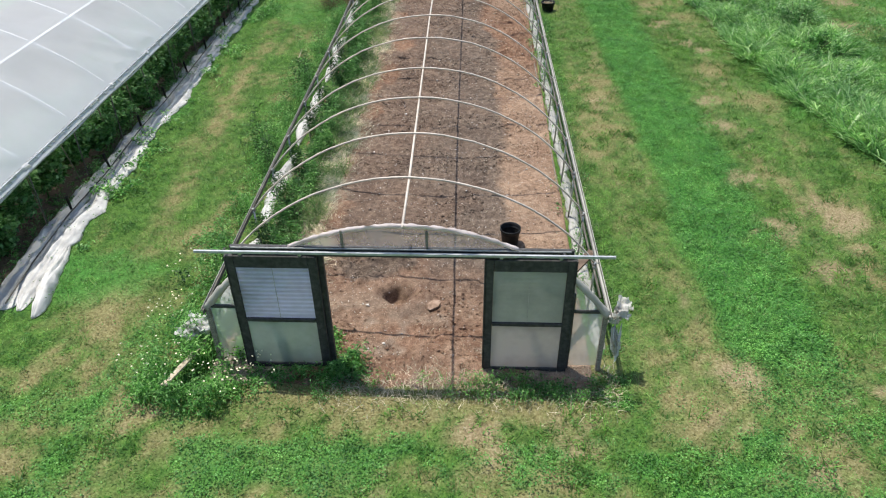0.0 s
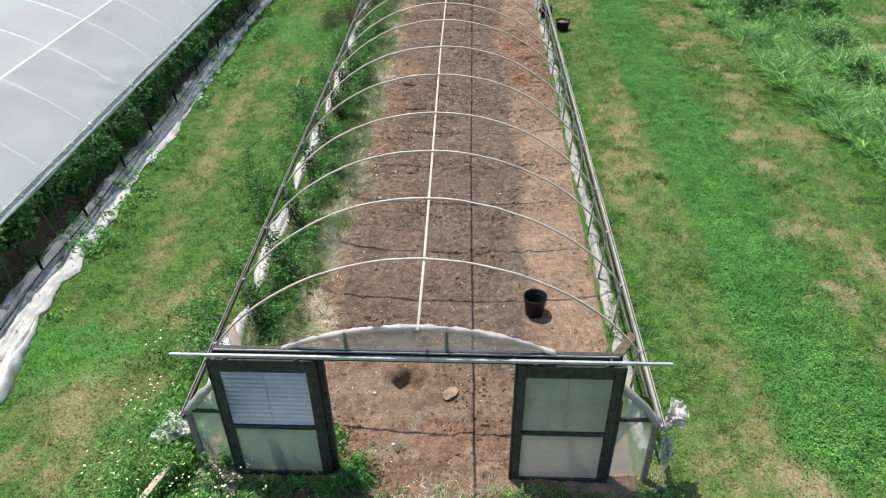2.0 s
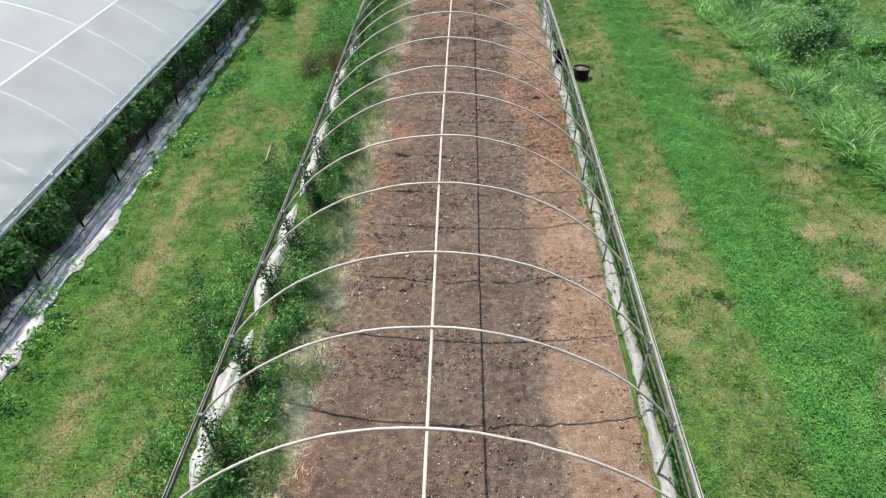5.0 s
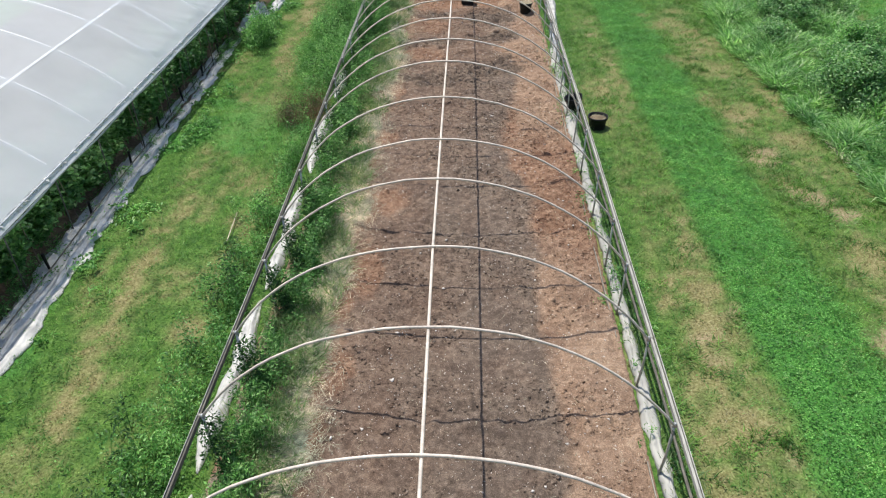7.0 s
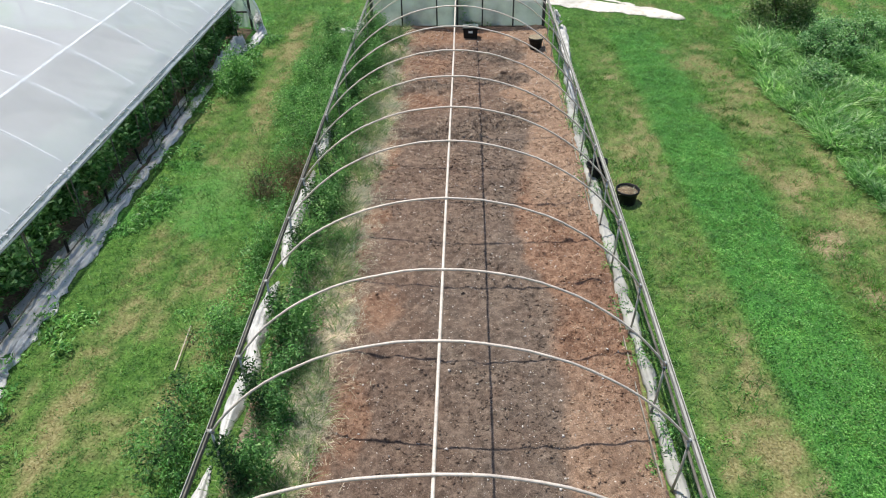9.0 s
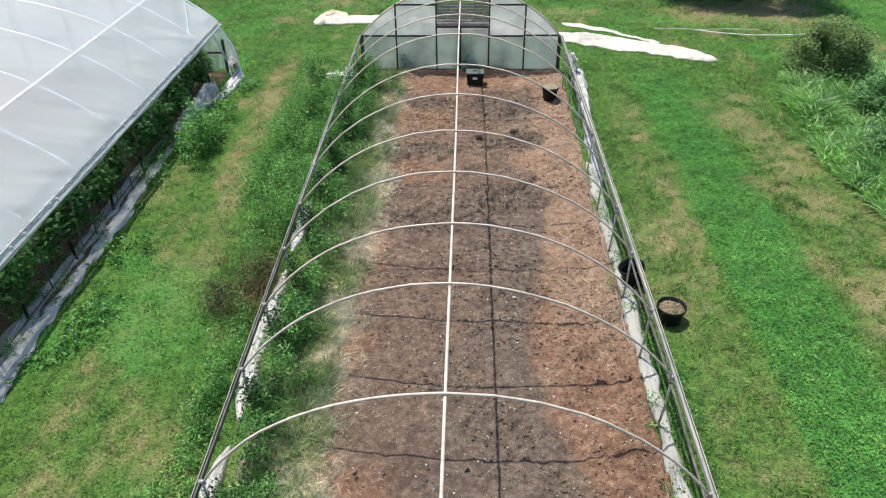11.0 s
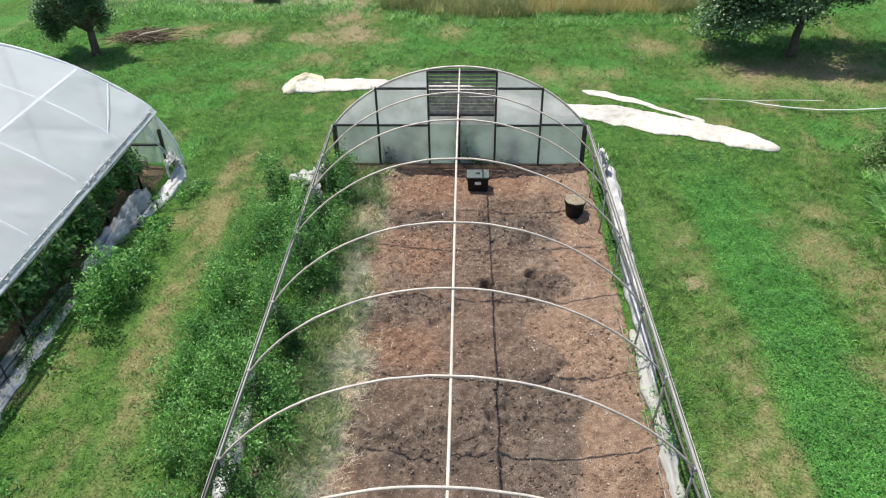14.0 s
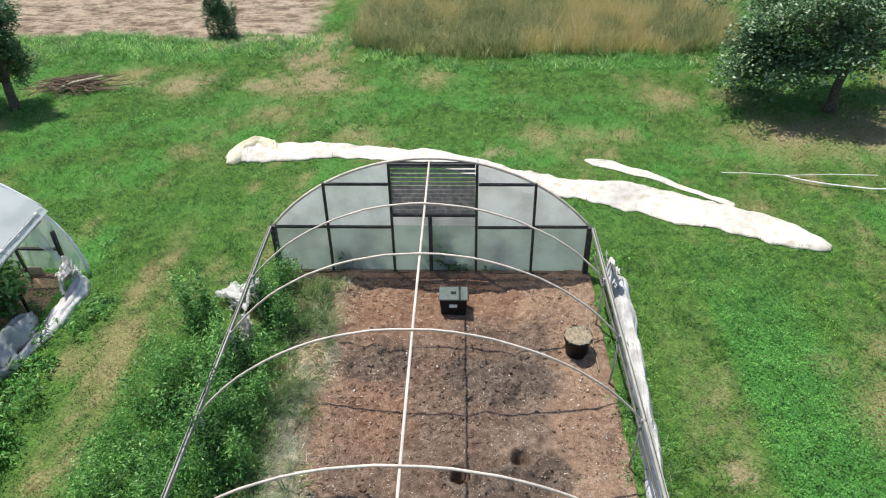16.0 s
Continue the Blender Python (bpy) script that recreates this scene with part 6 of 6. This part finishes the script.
BAY = 1.88
GH = [15.05 + BAY * k for k in range(-8, 8)]
ya = np.arange(G0, G1 + 0.01, 0.0925)
aa = np.concatenate([[-0.016, -0.008], np.linspace(0, 0.5, 60), np.linspace(0.53, 1, 16)])
rows = []
for y in ya:
    lim = math.acos((film_rail(y) - GZ) / GR)
    t = lim * (1 - 2 * aa)
    near = abs(((y - GH[0]) / BAY) % 1.0 - 0.5) * 2
    sag = -0.10 * (1 - near ** 2.2)
    gather_up = np.clip(aa * 40, 0, 1) * step(0.46, 0.62, vnoise(aa * 2.0, np.full_like(aa, y / 1.1), 309))
    wr = (fbm(aa * 9, np.full_like(aa, y / 0.9), 305) - 0.5) * 0.035 * np.clip(aa * 20, 0, 1)
    wr = wr + (1 - np.abs(2 * vnoise(aa * 2.5 + 3, np.full_like(aa, y * 3.6) + aa * 26, 303) - 1)) ** 2 * 0.06 * np.exp(-np.abs(aa) * 9) * (0.15 + gather_up) * np.clip(aa * 60, 0, 1)
    wr = wr + (1 - np.abs(2 * vnoise(aa * 20 + y * 1.1, aa * 6 + np.full_like(aa, y * 0.8), 307) - 1)) ** 3 * 0.012
    pur = 0.02 * np.exp(-((aa - 0.174) / 0.006) ** 2)
    r = GR + 0.012 + sag * np.clip(aa * 14, 0, 1) * (1 - np.exp(-((aa - 0.174) / 0.035) ** 2)) * (1 - np.exp(-((aa - 0.5) / 0.06) ** 2)) + wr + pur
    rows.append(np.stack([GX + r * np.sin(t), np.full_like(aa, y), GZ + r * np.cos(t)], 1))
rows = np.array(rows)
n, k = rows.shape[:2]
i = (np.arange(n - 1)[:, None] * k + np.arange(k - 1)[None]).ravel()
cover = place("film_cover", from_arrays("film_cover", rows.reshape(-1, 3), np.stack([i, i + 1, i + k + 1, i + k], 1)), M_FILM, green, "white translucent film cover", smooth=True)
for y in GH:
    part("bow", tube([film_point(a, y, -0.045) for a in np.linspace(0, 1, 40)], 0.025, 7), M_GALV, green, smooth=True)
    lap = bmesh.new()
    strip = [[lap.verts.new(film_point(a, y + d, 0.030 - abs(d) * 0.9)) for d in (-0.018, 0, 0.018)] for a in np.linspace(0.012, 0.5, 40)]
    for p, q in zip(strip, strip[1:]):
        for m in (0, 1):
            lap.faces.new((p[m], p[m + 1], q[m + 1], q[m]))
    part("film_lap", lap, M_LAP, green, smooth=True)
    x = film_point(0, y).x
    part("leg", tube([(x - 0.03, y, -0.1), (x - 0.03, y, film_rail(y))], 0.014, 7), M_RAILWOOD, green, smooth=True)
for a in (0.174, 0.5):
    lap = bmesh.new()
    strip = [[lap.verts.new(film_point(a + d, y, 0.042 - abs(d) * 2.0)) for d in (-0.0026, 0, 0.0026)] for y in ya[::2]]
    for p, q in zip(strip, strip[1:]):
        for m in (0, 1):
            lap.faces.new((p[m], p[m + 1], q[m + 1], q[m]))
    part("purlin_lap", lap, M_LAP, green, "film stretched white over the purlin", smooth=True)
for y0, y1 in zip(GH, GH[1:] + [G1]):
    p, q = film_point(0, y0), film_point(0, y1 - 0.01)
    part("hip_board", beam(p + Vector((-0.05, 0, -0.09)), q + Vector((-0.05, 0, -0.09)), 0.03, 0.08), M_GALV, green, "zinc clad hip rail", 0.004)
    part("lock_channel", beam(p + Vector((-0.02, 0, -0.10)), q + Vector((-0.02, 0, -0.10)), 0.012, 0.04), M_GALV, green)
part("hem_bead", tube([film_point(-0.004, y) + Vector((0.035, 0, 0.03)) for y in ya[::4]], 0.016, 6), M_ZINC, green, "zinc bead clamping the film", smooth=True)
hem = bmesh.new()
strip = []
for i, y in enumerate(np.arange(G0, G1, 0.06)):
    j = rng.normal(0, 0.022, 4)
    base = film_point(0, y)
    strip.append([hem.verts.new(base + Vector((0.045 + j[0] * .5, 0, 0.035))), hem.verts.new(base + Vector((0.075 + j[1], 0, -0.03 + j[2]))), hem.verts.new(base + Vector((0.06 + j[2], 0, -0.10 + j[3] * 1.6)))])
for p, q in zip(strip, strip[1:]):
    for m in (0, 1):
        hem.faces.new((p[m], p[m + 1], q[m + 1], q[m]))
part("hem_fold", hem, M_TORN, green, "crinkled film hem hanging from the rail")
part("roll_pipe", tube([film_point(0, y) + Vector((0.10, 0, -0.15 + 0.02 * math.sin(y * 2))) for y in ya[::6]], 0.022, 7), M_GALV, green, smooth=True)
lap = bmesh.new()
strip = [[lap.verts.new(film_point(0.105 * (1 - f) + 0.03 * f, G1 - 0.03 - 1.75 * f + d, 0.0 + 0.03 * (1 - abs(d) * 30))) for d in (-0.02, 0, 0.02)] for f in np.linspace(0, 1, 20)]
for p, q in zip(strip, strip[1:]):
    for m in (0, 1):
        lap.faces.new((p[m], p[m + 1], q[m + 1], q[m]))
part("brace_lap", lap, M_LAP, green, "film stretched over a slanting brace", smooth=True)
# the rear end: the bow runs on to the ground, film hangs in creases over it
END_FOOT = [Vector((-7.36, G1, 1.42)), Vector((-7.17, G1, 1.13)), Vector((-7.03, G1, 0.85)), Vector((-6.94, G1, 0.55)), Vector((-6.91, G1, 0.2)), Vector((-6.91, G1, -0.1))]
bm = bmesh.new()
prev = None
rim = [film_point(a, G1) for a in np.linspace(0.10, 0.0, 16)] + END_FOOT[:-1]
rim = [rim[i].lerp(rim[i + 1], k / 3) for i in range(len(rim) - 1) for k in range(3)] + [rim[-1]]
for j, top in enumerate(rim):
    col = []
    for m in range(17):
        g = m / 16
        crease = float(fbm(np.array([top.x * 5.0 + g * 0.8]), np.array([g * 2.2]), 321, 3)[0]) - 0.5
        col.append(bm.verts.new((top.x + 0.02 * crease, top.y + 0.03 + 0.05 * math.sin(g * 3.1) + 0.22 * crease * min(1, g * 3), max(0.02, top.z * (1 - g) + 0.03 * g))))
    if prev:
        for m in range(16):
            bm.faces.new((prev[m], prev[m + 1], col[m + 1], col[m]))
    prev = col
part("end_film", bm, M_ENDFILM, green, "clear film hanging over the rear end", smooth=True)
fan("end_film", [film_point(a, G1) for a in np.linspace(0.10, 0.9, 30)][::-1], 0.1, G1 + 0.02, M_ENDFILM, green)
# a loose tail of film let down inside the corner
bm = bmesh.new()
prev = None
for j in range(22):
    f = j / 21
    col = []
    for m in range(15):
        g = m / 14
        crease = float(fbm(np.array([f * 4 + g]), np.array([g * 2.5 + 7]), 323, 3)[0]) - 0.5
        x = -7.58 + 0.28 * f + 0.34 * g + 0.10 * crease
        col.append(bm.verts.new((x, G1 - 0.08 - 0.55 * f * (1 - 0.4 * g) + 0.22 * crease * g, (1.50 - 0.30 * f) * (1 - g) + 0.35 * g)))
    if prev:
        for m in range(14):
            bm.faces.new((prev[m], prev[m + 1], col[m + 1], col[m]))
    prev = col
part("corner_film", bm, M_CORNERFILM, green, "creased clear film let down at the corner", smooth=True)
part("end_post", box(-7.32, -7.25, G1 - 0.08, G1 - 0.01, -0.1, 1.02), M_DARKWOOD, green, bevel=0.004)
part("end_prop", beam((-8.52, G1 - 0.2, 0.80), (-8.18, G1 - 0.3, 0.0), 0.05, 0.05), M_DARKWOOD, green, bevel=0.004)
part("end_prop", beam((-8.05, G1 - 0.2, 0.72), (-7.95, G1 - 0.25, 0.0), 0.05, 0.05), M_DARKWOOD, green, bevel=0.004)
part("end_rail", box(-8.46, -7.33, G1 - 0.075, G1 - 0.015, 0.58, 0.63), M_DARKWOOD, green, bevel=0.004)
for x in (-8.5, -10.4, -12.0, -13.6, -15.4):
    part("end_post", box(x - 0.04, x + 0.04, G1 - 0.08, G1 - 0.01, -0.1, GZ + math.sqrt(GR * GR - (x - GX) ** 2) - 0.06), M_DARKWOOD, green, bevel=0.004)
part("end_rail", box(-16.4, -8.55, G1 - 0.075, G1 - 0.015, 1.02, 1.09), M_DARKWOOD, green, bevel=0.004)
part("end_board", box(-9.6, -7.75, G1 - 0.12, G1 - 0.085, 0.02, 0.20), M_PALEWOOD, green, "pale base board", 0.004)
part("end_bow", tube([film_point(a, G1, 0.01) for a in np.linspace(1, 0, 50)] + END_FOOT, 0.03, 8), M_LAP, green, smooth=True)
local(green)

xs, ys = np.arange(-16.3, -7.08, 0.12), np.arange(-1.4, 29.95, 0.12)
me = grid_mesh("greenhouse_floor", xs, ys, lambda x, y: 0.03 + (fbm(x / .3, y / .3, 311) - .5) * .07 + ground_z(x, y) - 0.12 * step(-7.25, -7.1, x), lambda x, y: {"one": x * 0})
tagged(place("soil_bed", me, M_DARKSOIL, smooth=True), "damp dark soil floor inside the greenhouse", "soil bed", kind="structure")


def tomato(at, h, n, label):
    ob = thing("tomato_plant", (at[0], at[1], 0.03), label, "tomato plant", "tomato plants in the greenhouse")
    a = rng.uniform(0, 6.28, n)
    f = rng.random(n)
    lobe = 0.65 + 0.7 * vnoise(np.cos(a) * 1.6 + at[1] * 3, f * 5 + np.sin(a), 331)
    r = 0.52 * np.sin(np.pi * (0.10 + 0.80 * f)) ** 0.7 * np.sqrt(rng.random(n)) * lobe
    c = np.stack([at[0] + np.cos(a) * r, at[1] + np.sin(a) * r * 1.35, 0.12 + (0.14 + 0.86 * f) * h + rng.normal(0, .05, n)], 1)
    v, q, _ = leaves(c, rng.uniform(0.07, 0.16, n), 0.4)
    place("foliage", from_arrays("foliage", v, q), M_TOMATO, ob)
    part("stem", tube([(at[0], at[1], 0), (at[0] + 0.03, at[1], h * 0.5), (at[0] - 0.02, at[1] + 0.03, h)], [0.014, 0.011, 0.006], 6), M_BUSH, ob)
    return local(ob)


for row, (x0, h0) in enumerate(((-7.84, 1.16), (-8.85, 1.35))):
    for y in np.arange(1.6, 28.9, 1.12):
        tomato((x0 + rng.normal(0, 0.07), y + rng.uniform(-.1, .1) + 0.3 * row), h0 * rng.uniform(0.55, 1.12), 1900 if row == 0 else 350, "leafy dark green tomato plant tied up in the greenhouse")
for y in np.arange(2.2, 28.6, 1.64):
    st = tube([(-7.42 + rng.normal(0, .03), y, -0.1), (-7.5 + rng.normal(0, .06), y + rng.normal(0, .05), 1.15)], 0.011, 6)
    tagged(part("plant_stake", st, M_STICK), "thin stake beside the tomato plants", "stake", "plant stakes")

add_stuff("weeds", weed_patch(900, (-7.7, -7.1), (1.4, 29.5), lambda x, y: 0.2 + 0.8 * step(0.42, 0.56, fbm(x / .4, y / .7, 151)), (0.08, 0.26), (0.03, 0.06), 22, 0.1), M_WEED, "low weeds along the inside of the greenhouse edge", "weeds")

edge_x = lambda y: float(np.interp(y, [p[1] for p in edge_line], [p[0] for p in edge_line]))
# short black stakes that hold the edging
for y in (4.3, 6.17, 8.22, 10.02, 11.9, 13.79, 16.0, 17.9, 19.8, 21.6, 23.4, 25.2, 27.0, 28.7):
    s = tube([(edge_x(y) - 0.08, y, -0.1), (edge_x(y) - 0.12 + rng.normal(0, .03), y + .03, 0.42)], [0.024, 0.032], 7)
    tagged(part("edging_stake", s, M_BLACK), "short black stake holding the plastic edging", "stake", "edging stakes")
